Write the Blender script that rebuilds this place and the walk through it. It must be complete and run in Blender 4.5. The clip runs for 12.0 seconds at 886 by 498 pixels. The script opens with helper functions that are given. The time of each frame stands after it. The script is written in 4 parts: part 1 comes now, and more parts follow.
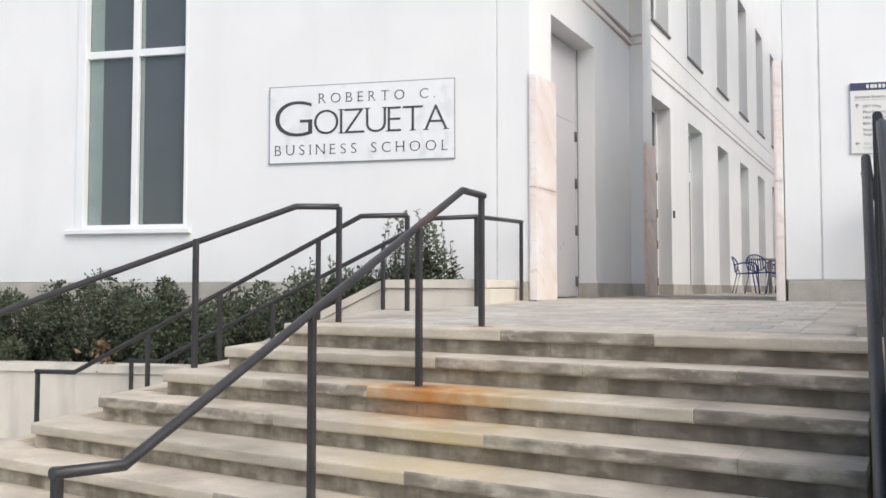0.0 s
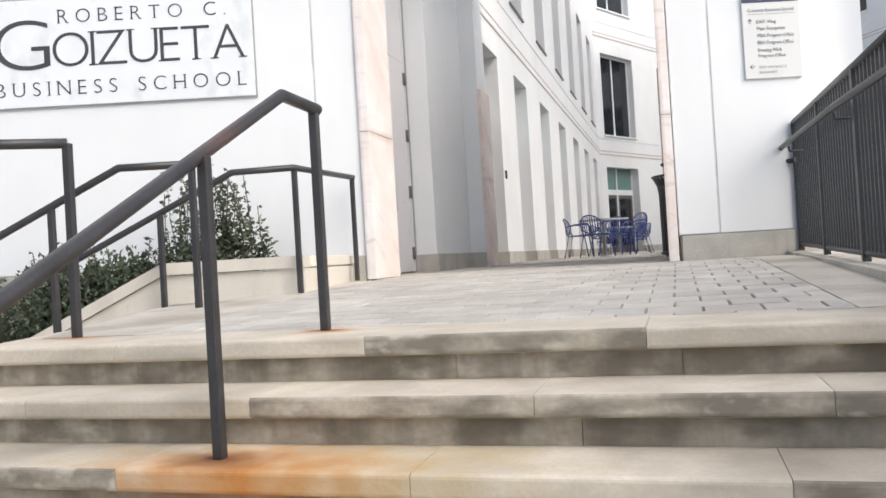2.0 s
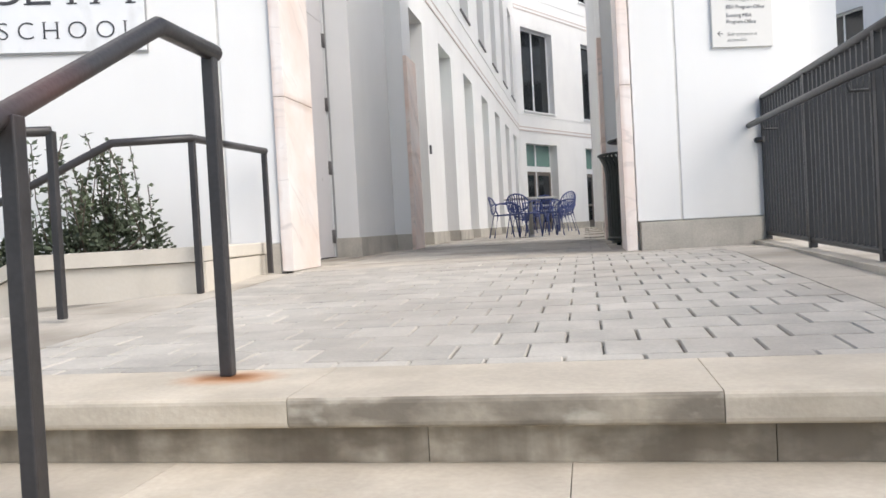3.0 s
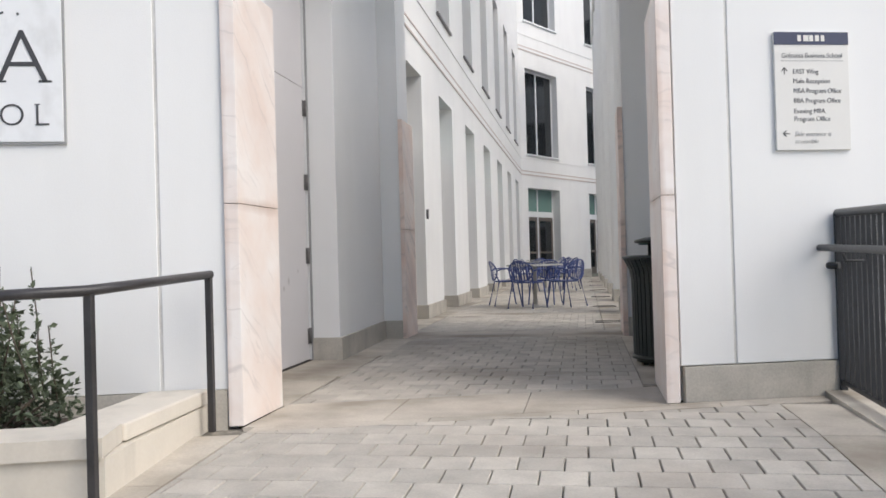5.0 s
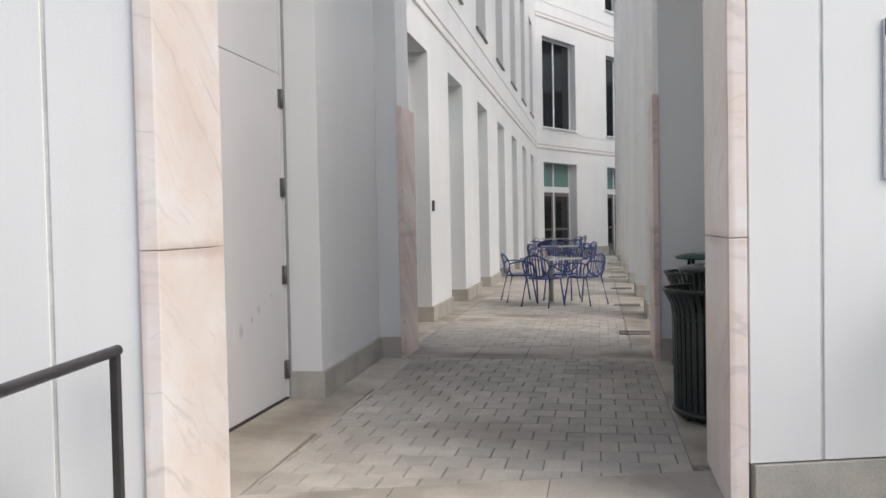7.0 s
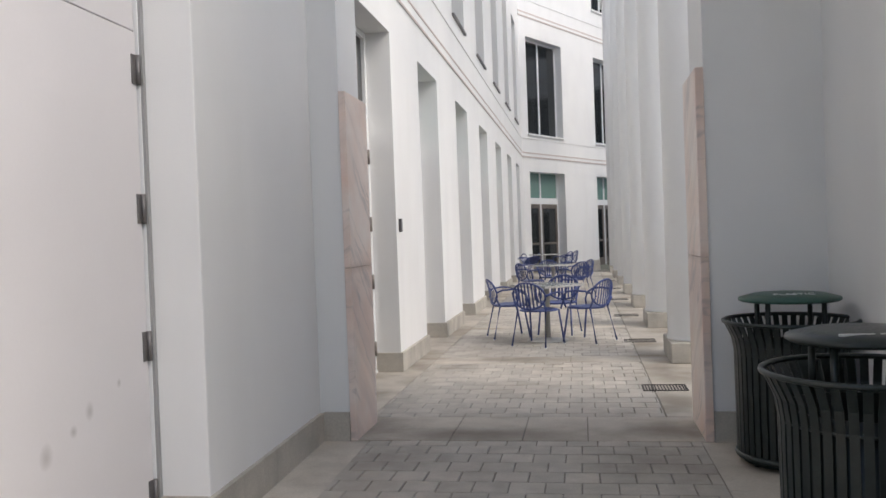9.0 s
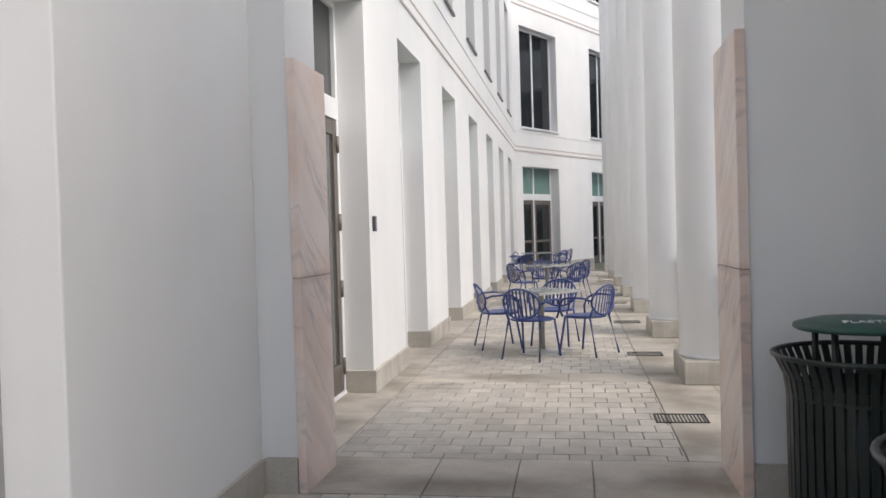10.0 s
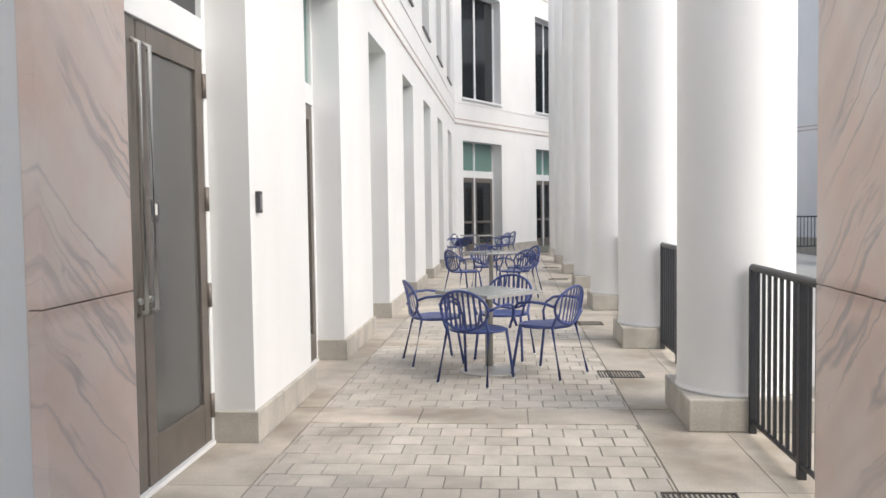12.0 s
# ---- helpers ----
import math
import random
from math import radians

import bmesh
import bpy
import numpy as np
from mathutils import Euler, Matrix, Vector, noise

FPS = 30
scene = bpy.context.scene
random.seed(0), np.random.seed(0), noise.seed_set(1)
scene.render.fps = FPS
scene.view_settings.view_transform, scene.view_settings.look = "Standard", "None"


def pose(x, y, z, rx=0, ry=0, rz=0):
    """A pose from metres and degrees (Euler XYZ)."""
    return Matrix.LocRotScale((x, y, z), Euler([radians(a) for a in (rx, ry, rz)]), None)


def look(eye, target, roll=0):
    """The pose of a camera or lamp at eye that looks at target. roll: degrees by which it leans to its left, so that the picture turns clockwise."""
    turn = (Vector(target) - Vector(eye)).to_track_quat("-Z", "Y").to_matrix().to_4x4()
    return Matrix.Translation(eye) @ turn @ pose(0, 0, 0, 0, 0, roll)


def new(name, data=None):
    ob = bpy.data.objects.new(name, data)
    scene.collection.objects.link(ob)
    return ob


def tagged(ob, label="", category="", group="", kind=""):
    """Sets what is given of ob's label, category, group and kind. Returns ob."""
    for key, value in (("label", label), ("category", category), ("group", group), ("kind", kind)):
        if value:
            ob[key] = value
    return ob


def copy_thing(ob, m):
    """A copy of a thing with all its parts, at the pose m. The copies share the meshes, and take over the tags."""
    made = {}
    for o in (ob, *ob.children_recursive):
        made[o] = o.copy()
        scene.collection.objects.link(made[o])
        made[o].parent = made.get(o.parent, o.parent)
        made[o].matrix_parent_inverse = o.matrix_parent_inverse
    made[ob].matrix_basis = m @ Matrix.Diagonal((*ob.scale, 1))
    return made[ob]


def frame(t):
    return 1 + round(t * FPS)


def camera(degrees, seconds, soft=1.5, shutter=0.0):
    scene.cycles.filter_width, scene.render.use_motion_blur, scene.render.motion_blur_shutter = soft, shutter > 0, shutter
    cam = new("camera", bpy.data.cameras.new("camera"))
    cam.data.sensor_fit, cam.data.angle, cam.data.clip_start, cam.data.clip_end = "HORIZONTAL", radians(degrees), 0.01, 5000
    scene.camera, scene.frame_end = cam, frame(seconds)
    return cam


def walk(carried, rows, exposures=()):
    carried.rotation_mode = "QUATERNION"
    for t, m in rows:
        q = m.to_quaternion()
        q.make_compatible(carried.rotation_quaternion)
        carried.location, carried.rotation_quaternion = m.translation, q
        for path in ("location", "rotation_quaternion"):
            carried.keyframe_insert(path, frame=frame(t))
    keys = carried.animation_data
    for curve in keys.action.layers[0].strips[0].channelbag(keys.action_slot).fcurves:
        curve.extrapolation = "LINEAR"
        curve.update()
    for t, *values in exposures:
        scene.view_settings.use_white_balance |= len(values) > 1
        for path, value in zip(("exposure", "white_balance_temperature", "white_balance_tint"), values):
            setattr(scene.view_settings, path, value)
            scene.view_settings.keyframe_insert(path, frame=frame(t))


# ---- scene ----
cam = camera(55.9, 12.0, soft=1.6)
PATH = [
    (0, (-0.117, 0.133, 0.131), (-1.084, 1.881, 0.224), -0.0),
    (0.5, (-0.412, 0.567, 0.143), (-1.265, 2.373, 0.248), -0.4),
    (1, (-0.673, 1.025, 0.141), (-1.468, 2.858, 0.247), -0.9),
    (1.5, (-0.944, 1.485, 0.135), (-1.604, 3.372, 0.193), -1.7),
    (2, (-1.174, 1.984, 0.124), (-1.715, 3.91, 0.15), -3.4),
    (2.5, (-1.381, 2.439, 0.134), (-1.789, 4.397, 0.136), -4.4),
    (3, (-1.528, 2.849, 0.233), (-1.869, 4.819, 0.186), -3.1),
    (3.5, (-1.62, 3.188, 0.379), (-1.904, 5.167, 0.353), -2.1),
    (3.7, (-1.64, 3.321, 0.443), (-1.92, 5.301, 0.443), -2.3),
    (5.3, (-1.706, 4.233, 0.95), (-2.043, 6.204, 0.985), -1.5),
    (5.5, (-1.718, 4.333, 0.991), (-2.052, 6.305, 1.04), -1.7),
    (6, (-1.744, 4.618, 1.127), (-2.135, 6.579, 1.157), -2.2),
    (6.5, (-1.774, 4.925, 1.217), (-2.144, 6.889, 1.143), -1.5),
    (7, (-1.799, 5.277, 1.292), (-2.165, 7.242, 1.231), -1.1),
    (7.2, (-1.8, 5.461, 1.309), (-2.182, 7.424, 1.261), -0.2),
    (8.8, (-2.044, 7.284, 1.413), (-2.383, 9.255, 1.399), -2.1),
    (9, (-2.056, 7.515, 1.405), (-2.385, 9.488, 1.373), -2.1),
    (9.5, (-2.086, 8.092, 1.427), (-2.412, 10.064, 1.359), -1.9),
    (10, (-2.136, 8.663, 1.448), (-2.446, 10.638, 1.404), -1.7),
    (10.5, (-2.187, 9.23, 1.467), (-2.511, 11.203, 1.454), -1.7),
    (11, (-2.247, 9.773, 1.476), (-2.477, 11.76, 1.466), -2.0),
    (11.5, (-2.276, 10.348, 1.481), (-2.433, 12.341, 1.433), -1.4),
    (12, (-2.327, 10.883, 1.48), (-2.489, 12.874, 1.38), -0.8),
]
EXPOSURES = [(0.0, 0.24, 6550, 9), (1.0, 0.34, 6550, 9), (2.5, 0.44, 6550, 9), (3.0, 0.42, 6550, 9), (3.5, 0.16, 6520, 10), (5.5, 0.11, 6510, 9), (7.0, 0.03, 6530, 9), (9.0, 0.25, 6560, 10), (9.5, 0.40, 6570, 10), (10.5, 0.42, 6580, 10), (12.0, 0.66, 6640, 9)]
walk(cam, [(t, look(eye, target, roll)) for t, eye, target, roll in PATH], EXPOSURES)

# ---- world and sun: an overcast day ----
world = bpy.data.worlds.new("overcast_sky")
scene.world = world
world.use_nodes = True
wn, wl = world.node_tree.nodes, world.node_tree.links
sky = wn.new("ShaderNodeTexSky")
sky.sky_type, sky.sun_disc = "NISHITA", False
sky.sun_elevation, sky.sun_rotation = radians(45), radians(114)
sky.air_density, sky.dust_density, sky.ozone_density = 1.0, 2.5, 1.0
wl.new(sky.outputs["Color"], wn["Background"].inputs["Color"])
wn["Background"].inputs["Strength"].default_value = 0.165

sun = new("sun", bpy.data.lights.new("sun", "SUN"))
sun.data.energy, sun.data.angle, sun.data.color = 1.7, radians(50), (1.0, 0.97, 0.93)
sun.matrix_world = look((0, 0, 20), (0 - 0.60, 0 + 0.27, 20 - 0.66))


# ---- materials ----
def mat(name, base, rough=0.6, metal=0.0, var=0.12, scale=3.0, fine=60.0, bump=0.15, tint=None, rand=0.0, spec=0.5):
    """A surface with variation at two scales, fine relief, and a slight change from piece to piece."""
    m = bpy.data.materials.new(name)
    m.use_nodes = True
    n, l = m.node_tree.nodes, m.node_tree.links
    b = n["Principled BSDF"]
    b.inputs["Metallic"].default_value = metal
    b.inputs["Specular IOR Level"].default_value = spec
    co = n.new("ShaderNodeNewGeometry")
    big, small = n.new("ShaderNodeTexNoise"), n.new("ShaderNodeTexNoise")
    big.inputs["Scale"].default_value, big.inputs["Detail"].default_value = scale, 5
    small.inputs["Scale"].default_value, small.inputs["Detail"].default_value = fine, 3
    l.new(co.outputs["Position"], big.inputs["Vector"])
    l.new(co.outputs["Position"], small.inputs["Vector"])
    ramp = n.new("ShaderNodeValToRGB")
    dark = tint or tuple(c * (1 - 2.2 * var) for c in base)
    ramp.color_ramp.elements[0].position, ramp.color_ramp.elements[1].position = 0.32, 0.66
    ramp.color_ramp.elements[0].color, ramp.color_ramp.elements[1].color = (*dark, 1), (*base, 1)
    l.new(big.outputs["Fac"], ramp.inputs["Fac"])
    mix = n.new("ShaderNodeMix")
    mix.data_type, mix.blend_type = "RGBA", "OVERLAY"
    mix.inputs["Factor"].default_value = min(1.0, 2.0 * var)
    l.new(ramp.outputs["Color"], mix.inputs["A"])
    l.new(small.outputs["Fac"], mix.inputs["B"])
    out = mix.outputs["Result"]
    if rand:
        info, hsv, mr = n.new("ShaderNodeObjectInfo"), n.new("ShaderNodeHueSaturation"), n.new("ShaderNodeMapRange")
        isl, add = n.new("ShaderNodeMath"), n.new("ShaderNodeMath")
        isl.operation, add.operation = "FRACT", "ADD"
        l.new(info.outputs["Random"], add.inputs[0])
        l.new(co.outputs["Random Per Island"], add.inputs[1])
        l.new(add.outputs[0], isl.inputs[0])
        mr.inputs["To Min"].default_value, mr.inputs["To Max"].default_value = 1 - rand, 1 + rand * 0.6
        l.new(isl.outputs[0], mr.inputs["Value"])
        l.new(mr.outputs["Result"], hsv.inputs["Value"])
        l.new(out, hsv.inputs["Color"])
        out = hsv.outputs["Color"]
    l.new(out, b.inputs["Base Color"])
    rr = n.new("ShaderNodeMapRange")
    rr.inputs["To Min"].default_value, rr.inputs["To Max"].default_value = max(0.02, rough - 0.1), min(1.0, rough + 0.12)
    l.new(small.outputs["Fac"], rr.inputs["Value"])
    l.new(rr.outputs["Result"], b.inputs["Roughness"])
    if bump:
        bp = n.new("ShaderNodeBump")
        bp.inputs["Strength"].default_value, bp.inputs["Distance"].default_value = bump, 0.01
        l.new(small.outputs["Fac"], bp.inputs["Height"])
        l.new(bp.outputs["Normal"], b.inputs["Normal"])
    return m


def streaked(m, stain_or_shade, zscale, amount, lo, hi, across=3.0):
    """Adds run-off stains: noise stretched along z, mixed over the base colour."""
    n, l = m.node_tree.nodes, m.node_tree.links
    b = n["Principled BSDF"]
    old = b.inputs["Base Color"].links[0].from_socket
    geo, mp, tex, rmp, mix = n.new("ShaderNodeNewGeometry"), n.new("ShaderNodeMapping"), n.new("ShaderNodeTexNoise"), n.new("ShaderNodeMapRange"), n.new("ShaderNodeMix")
    mp.inputs["Scale"].default_value = (across, across, zscale)
    tex.inputs["Scale"].default_value, tex.inputs["Detail"].default_value = 1.0, 6
    l.new(geo.outputs["Position"], mp.inputs["Vector"])
    l.new(mp.outputs["Vector"], tex.inputs["Vector"])
    l.new(tex.outputs["Fac"], rmp.inputs["Value"])
    rmp.inputs["From Min"].default_value, rmp.inputs["From Max"].default_value = lo, hi
    rmp.inputs["To Max"].default_value = amount
    mix.data_type = "RGBA"
    l.new(rmp.outputs["Result"], mix.inputs["Factor"])
    l.new(old, mix.inputs["A"])
    mix.inputs["B"].default_value = (*stain_or_shade, 1)
    l.new(mix.outputs["Result"], b.inputs["Base Color"])
    return m


def spotted(m, stain_or_shade, spots, amount=0.85):
    """Adds round blots (x, y, z, rx, ry, rz) broken up by noise: stains, and one patch of painted shade."""
    n, l = m.node_tree.nodes, m.node_tree.links
    b = n["Principled BSDF"]
    geo, tex = n.new("ShaderNodeNewGeometry"), n.new("ShaderNodeTexNoise")
    tex.inputs["Scale"].default_value, tex.inputs["Detail"].default_value = 7.0, 6
    l.new(geo.outputs["Position"], tex.inputs["Vector"])
    for x, y, z, rx, ry, rz in spots:
        old = b.inputs["Base Color"].links[0].from_socket
        sub, div, ln, ad, rmp, mix = [n.new(k) for k in ("ShaderNodeVectorMath", "ShaderNodeVectorMath", "ShaderNodeVectorMath", "ShaderNodeMath", "ShaderNodeMapRange", "ShaderNodeMix")]
        sub.operation, div.operation, ln.operation, ad.operation = "SUBTRACT", "DIVIDE", "LENGTH", "ADD"
        sub.inputs[1].default_value, div.inputs[1].default_value = (x, y, z), (rx, ry, rz)
        l.new(geo.outputs["Position"], sub.inputs[0])
        l.new(sub.outputs[0], div.inputs[0])
        l.new(div.outputs[0], ln.inputs[0])
        l.new(ln.outputs["Value"], ad.inputs[0])
        l.new(tex.outputs["Fac"], ad.inputs[1])
        rmp.inputs["From Min"].default_value, rmp.inputs["From Max"].default_value = 0.55, 1.45
        rmp.inputs["To Min"].default_value, rmp.inputs["To Max"].default_value = amount, 0.0
        l.new(ad.outputs[0], rmp.inputs["Value"])
        mix.data_type = "RGBA"
        l.new(rmp.outputs["Result"], mix.inputs["Factor"])
        l.new(old, mix.inputs["A"])
        mix.inputs["B"].default_value = (*stain_or_shade, 1)
        l.new(mix.outputs["Result"], b.inputs["Base Color"])
    return m


def marble_mat(name, base, cloud, veins):
    """Pale pink marble: cloudy ground, fine slanting grey veins that come and go."""
    m = mat(name, base, 0.32, var=0.04, scale=2.6, fine=25, bump=0.02, tint=cloud)
    n, l = m.node_tree.nodes, m.node_tree.links
    b = n["Principled BSDF"]
    geo, mp, warp, add = n.new("ShaderNodeNewGeometry"), n.new("ShaderNodeMapping"), n.new("ShaderNodeTexNoise"), n.new("ShaderNodeMix")
    warp.inputs["Scale"].default_value, warp.inputs["Detail"].default_value = 2.2, 4
    add.data_type, add.blend_type = "RGBA", "LINEAR_LIGHT"
    add.inputs["Factor"].default_value = 0.10
    l.new(geo.outputs["Position"], warp.inputs["Vector"])
    l.new(geo.outputs["Position"], add.inputs["A"])
    l.new(warp.outputs["Color"], add.inputs["B"])
    mp.inputs["Rotation"].default_value = (radians(42), radians(10), 0)
    mp2 = n.new("ShaderNodeMapping")
    mp2.inputs["Scale"].default_value = (0.9, 0.35, 5.0)
    l.new(add.outputs["Result"], mp.inputs["Vector"])
    l.new(mp.outputs["Vector"], mp2.inputs["Vector"])
    for scale, wide, amount, colour in ((1.0, 0.020, 0.75, (0.36, 0.33, 0.32)), (2.1, 0.010, 0.50, (0.40, 0.36, 0.34)), (0.6, 0.09, 0.45, (0.56, 0.46, 0.42))):
        old = b.inputs["Base Color"].links[0].from_socket
        tex, sub, ab, rmp, mix = n.new("ShaderNodeTexNoise"), n.new("ShaderNodeMath"), n.new("ShaderNodeMath"), n.new("ShaderNodeMapRange"), n.new("ShaderNodeMix")
        gate, gr, mul = n.new("ShaderNodeTexNoise"), n.new("ShaderNodeMapRange"), n.new("ShaderNodeMath")
        tex.inputs["Scale"].default_value, tex.inputs["Detail"].default_value = scale, 3
        gate.inputs["Scale"].default_value = 1.6 * scale
        sub.operation, ab.operation, mul.operation = "SUBTRACT", "ABSOLUTE", "MULTIPLY"
        sub.inputs[1].default_value = 0.5
        l.new(mp2.outputs["Vector"], tex.inputs["Vector"])
        l.new(geo.outputs["Position"], gate.inputs["Vector"])
        l.new(tex.outputs["Fac"], sub.inputs[0])
        l.new(sub.outputs[0], ab.inputs[0])
        l.new(ab.outputs[0], rmp.inputs["Value"])
        rmp.inputs["From Min"].default_value, rmp.inputs["From Max"].default_value = 0.0, wide
        rmp.inputs["To Min"].default_value, rmp.inputs["To Max"].default_value = amount * veins, 0.0
        l.new(gate.outputs["Fac"], gr.inputs["Value"])
        gr.inputs["From Min"].default_value, gr.inputs["From Max"].default_value = 0.42, 0.60
        l.new(rmp.outputs["Result"], mul.inputs[0])
        l.new(gr.outputs["Result"], mul.inputs[1])
        mix.data_type = "RGBA"
        l.new(mul.outputs[0], mix.inputs["Factor"])
        l.new(old, mix.inputs["A"])
        mix.inputs["B"].default_value = (*colour, 1)
        l.new(mix.outputs["Result"], b.inputs["Base Color"])
    return m


def glass_mat(name, colour, rough=0.03):
    m = mat(name, colour, rough, var=0.02, bump=0.0, spec=0.7)
    return m


STUCCO = streaked(mat("white_stucco", (0.80, 0.80, 0.79), 0.75, var=0.02, scale=1.2, fine=140, bump=0.10, tint=(0.77, 0.77, 0.765)), (0.68, 0.68, 0.66), 0.35, 0.35, 0.52, 0.8, 2.0)
TRIM = mat("white_painted_metal", (0.80, 0.81, 0.81), 0.4, var=0.02, bump=0.03)
DOORPAINT = mat("pale_painted_steel", (0.72, 0.70, 0.71), 0.45, var=0.02, scale=1.5, bump=0.02)
PLINTH = streaked(mat("base_stone", (0.50, 0.47, 0.415), 0.8, var=0.10, scale=4, fine=80, bump=0.2), (0.25, 0.23, 0.20), 0.8, 0.42, 0.54, 0.76, 6.0)
STEP = streaked(streaked(mat("limestone_step", (0.63, 0.555, 0.445), 0.8, var=0.09, scale=3.5, fine=70, bump=0.13, rand=0.10), (0.23, 0.195, 0.15), 9.0, 0.6, 0.48, 0.72, 2.0), (0.42, 0.36, 0.27), 5.0, 0.45, 0.5, 0.7, 4.5)
# riser limestone: mottled, and toned darker than the treads partly for shade
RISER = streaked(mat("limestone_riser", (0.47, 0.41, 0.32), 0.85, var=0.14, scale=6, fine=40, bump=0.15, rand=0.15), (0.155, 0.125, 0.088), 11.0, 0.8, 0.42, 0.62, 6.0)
RUST = (0.47, 0.17, 0.025)
spotted(STEP, (0.62, 0.47, 0.20), [(-2.1, 3.55, -0.6, 0.75, 0.5, 0.3)], 0.6)
WEATHERED = streaked(streaked(mat("weathered_limestone", (0.48, 0.42, 0.33), 0.85, var=0.14, scale=5, fine=45, bump=0.15, rand=0.10), (0.165, 0.14, 0.108), 14.0, 0.8, 0.40, 0.60, 5.0), (0.55, 0.50, 0.41), 12.0, 0.7, 0.56, 0.66, 7.0)
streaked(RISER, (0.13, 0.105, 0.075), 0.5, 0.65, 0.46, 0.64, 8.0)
# broad dark blot: shade over the right-hand risers, put into the colour
spotted(RISER, (0.12, 0.105, 0.09), [(-0.6, 3.95, -0.4, 1.3, 0.9, 0.6)], 0.55)
spotted(STEP, (0.56, 0.40, 0.16), [(-2.25, 4.08, -0.45, 0.95, 0.40, 0.26)], 0.75)
spotted(STEP, RUST, [(-2.38, 4.06, -0.44, 0.60, 0.30, 0.20), (-2.43, 4.82, -0.11, 0.17, 0.12, 0.06), (-3.60, 4.93, -0.11, 0.24, 0.16, 0.07)], 0.9)
spotted(STEP, (0.16, 0.06, 0.02), [(-2.47, 4.11, -0.41, 0.22, 0.14, 0.06), (-2.44, 4.83, -0.11, 0.09, 0.065, 0.03)], 0.9)
spotted(RISER, RUST, [(-2.35, 4.02, -0.52, 0.45, 0.25, 0.16)], 0.45)

SLAB = streaked(mat("border_slab", (0.56, 0.51, 0.435), 0.8, var=0.10, scale=2.5, fine=60, bump=0.2, rand=0.10), (0.26, 0.22, 0.17), 1.0, 0.8, 0.45, 0.70, 1.7)
PAVER = streaked(mat("grey_paver", (0.53, 0.493, 0.433), 0.85, var=0.09, scale=6, fine=90, bump=0.3, rand=0.13), (0.31, 0.265, 0.22), 1.0, 0.55, 0.47, 0.74, 1.1)
JOINT = mat("joint_sand", (0.29, 0.265, 0.225), 0.95, var=0.2, scale=20, bump=0.3)
PLANTER = streaked(mat("planter_stone", (0.66, 0.61, 0.53), 0.8, var=0.04, scale=3, fine=60, bump=0.08, rand=0.06), (0.36, 0.34, 0.30), 0.8, 0.5, 0.52, 0.75, 4.0)
PLAZA = mat("plaza_concrete", (0.45, 0.44, 0.41), 0.85, var=0.1, scale=0.8, fine=40, bump=0.2)
spotted(SLAB, (0.17, 0.14, 0.11), [(-2.9, 13.35, 0, 0.7, 0.22, 0.2), (-1.45, 13.45, 0, 0.45, 0.35, 0.2), (-3.6, 13.6, 0, 0.25, 0.5, 0.2), (-3.9, 16.4, 0, 0.35, 0.7, 0.2), (-3.0, 16.75, 0, 0.8, 0.2, 0.2), (-1.3, 16.1, 0, 0.35, 0.6, 0.2), (-3.9, 19.6, 0, 0.35, 0.9, 0.2), (-1.05, 9.9, 0, 0.4, 0.7, 0.2), (-3.75, 10.9, 0, 0.3, 1.0, 0.2)], 0.55)
spotted(PAVER, (0.20, 0.17, 0.14), [(-1.7, 12.6, 0, 0.6, 0.6, 0.2), (-3.3, 12.7, 0, 0.5, 0.45, 0.2), (-3.4, 16.3, 0, 0.4, 0.3, 0.2), (-2.3, 10.4, 0, 0.9, 0.5, 0.2)], 0.45)
# inner slabs are a pinker stone; some of their warmth is light in the colour
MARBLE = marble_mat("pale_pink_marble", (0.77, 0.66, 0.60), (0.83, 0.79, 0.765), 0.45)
MARBLE_WARM_LIT = marble_mat("warm_lit_pink_marble", (0.79, 0.61, 0.52), (0.83, 0.735, 0.67), 0.9)
for stone in (MARBLE, MARBLE_WARM_LIT):
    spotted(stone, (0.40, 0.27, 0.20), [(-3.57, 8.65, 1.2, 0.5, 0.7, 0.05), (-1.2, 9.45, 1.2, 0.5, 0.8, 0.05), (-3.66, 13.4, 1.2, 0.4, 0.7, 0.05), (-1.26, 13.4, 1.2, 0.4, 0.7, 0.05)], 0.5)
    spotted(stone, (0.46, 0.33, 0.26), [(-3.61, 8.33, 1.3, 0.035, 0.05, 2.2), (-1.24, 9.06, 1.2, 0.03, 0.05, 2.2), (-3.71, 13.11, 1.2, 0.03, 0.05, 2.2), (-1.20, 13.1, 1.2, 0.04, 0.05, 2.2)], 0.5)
spotted(DOORPAINT, (0.30, 0.28, 0.27), [(-4.1, 10.72, 0.72, 0.1, 0.035, 0.05), (-4.1, 10.60, 0.66, 0.1, 0.03, 0.03), (-4.1, 10.42, 0.60, 0.1, 0.05, 0.06), (-4.1, 10.95, 0.80, 0.1, 0.02, 0.025)], 0.6)
SIGN = streaked(mat("sign_panel", (0.80, 0.81, 0.82), 0.5, var=0.02, scale=5, fine=60, bump=0.05), (0.58, 0.58, 0.57), 4.0, 0.55, 0.56, 0.74, 6.0)
JOINTFILL = mat("joint_sealant", (0.70, 0.69, 0.665), 0.8, var=0.1, scale=6, bump=0.1)
LETTER = mat("dark_letter", (0.06, 0.06, 0.065), 0.5, var=0.1, bump=0.0)
SIGNGREY = mat("directory_panel", (0.72, 0.71, 0.68), 0.5, var=0.02, bump=0.02)
NAVY = mat("navy_header", (0.035, 0.045, 0.10), 0.45, var=0.08, bump=0.0)
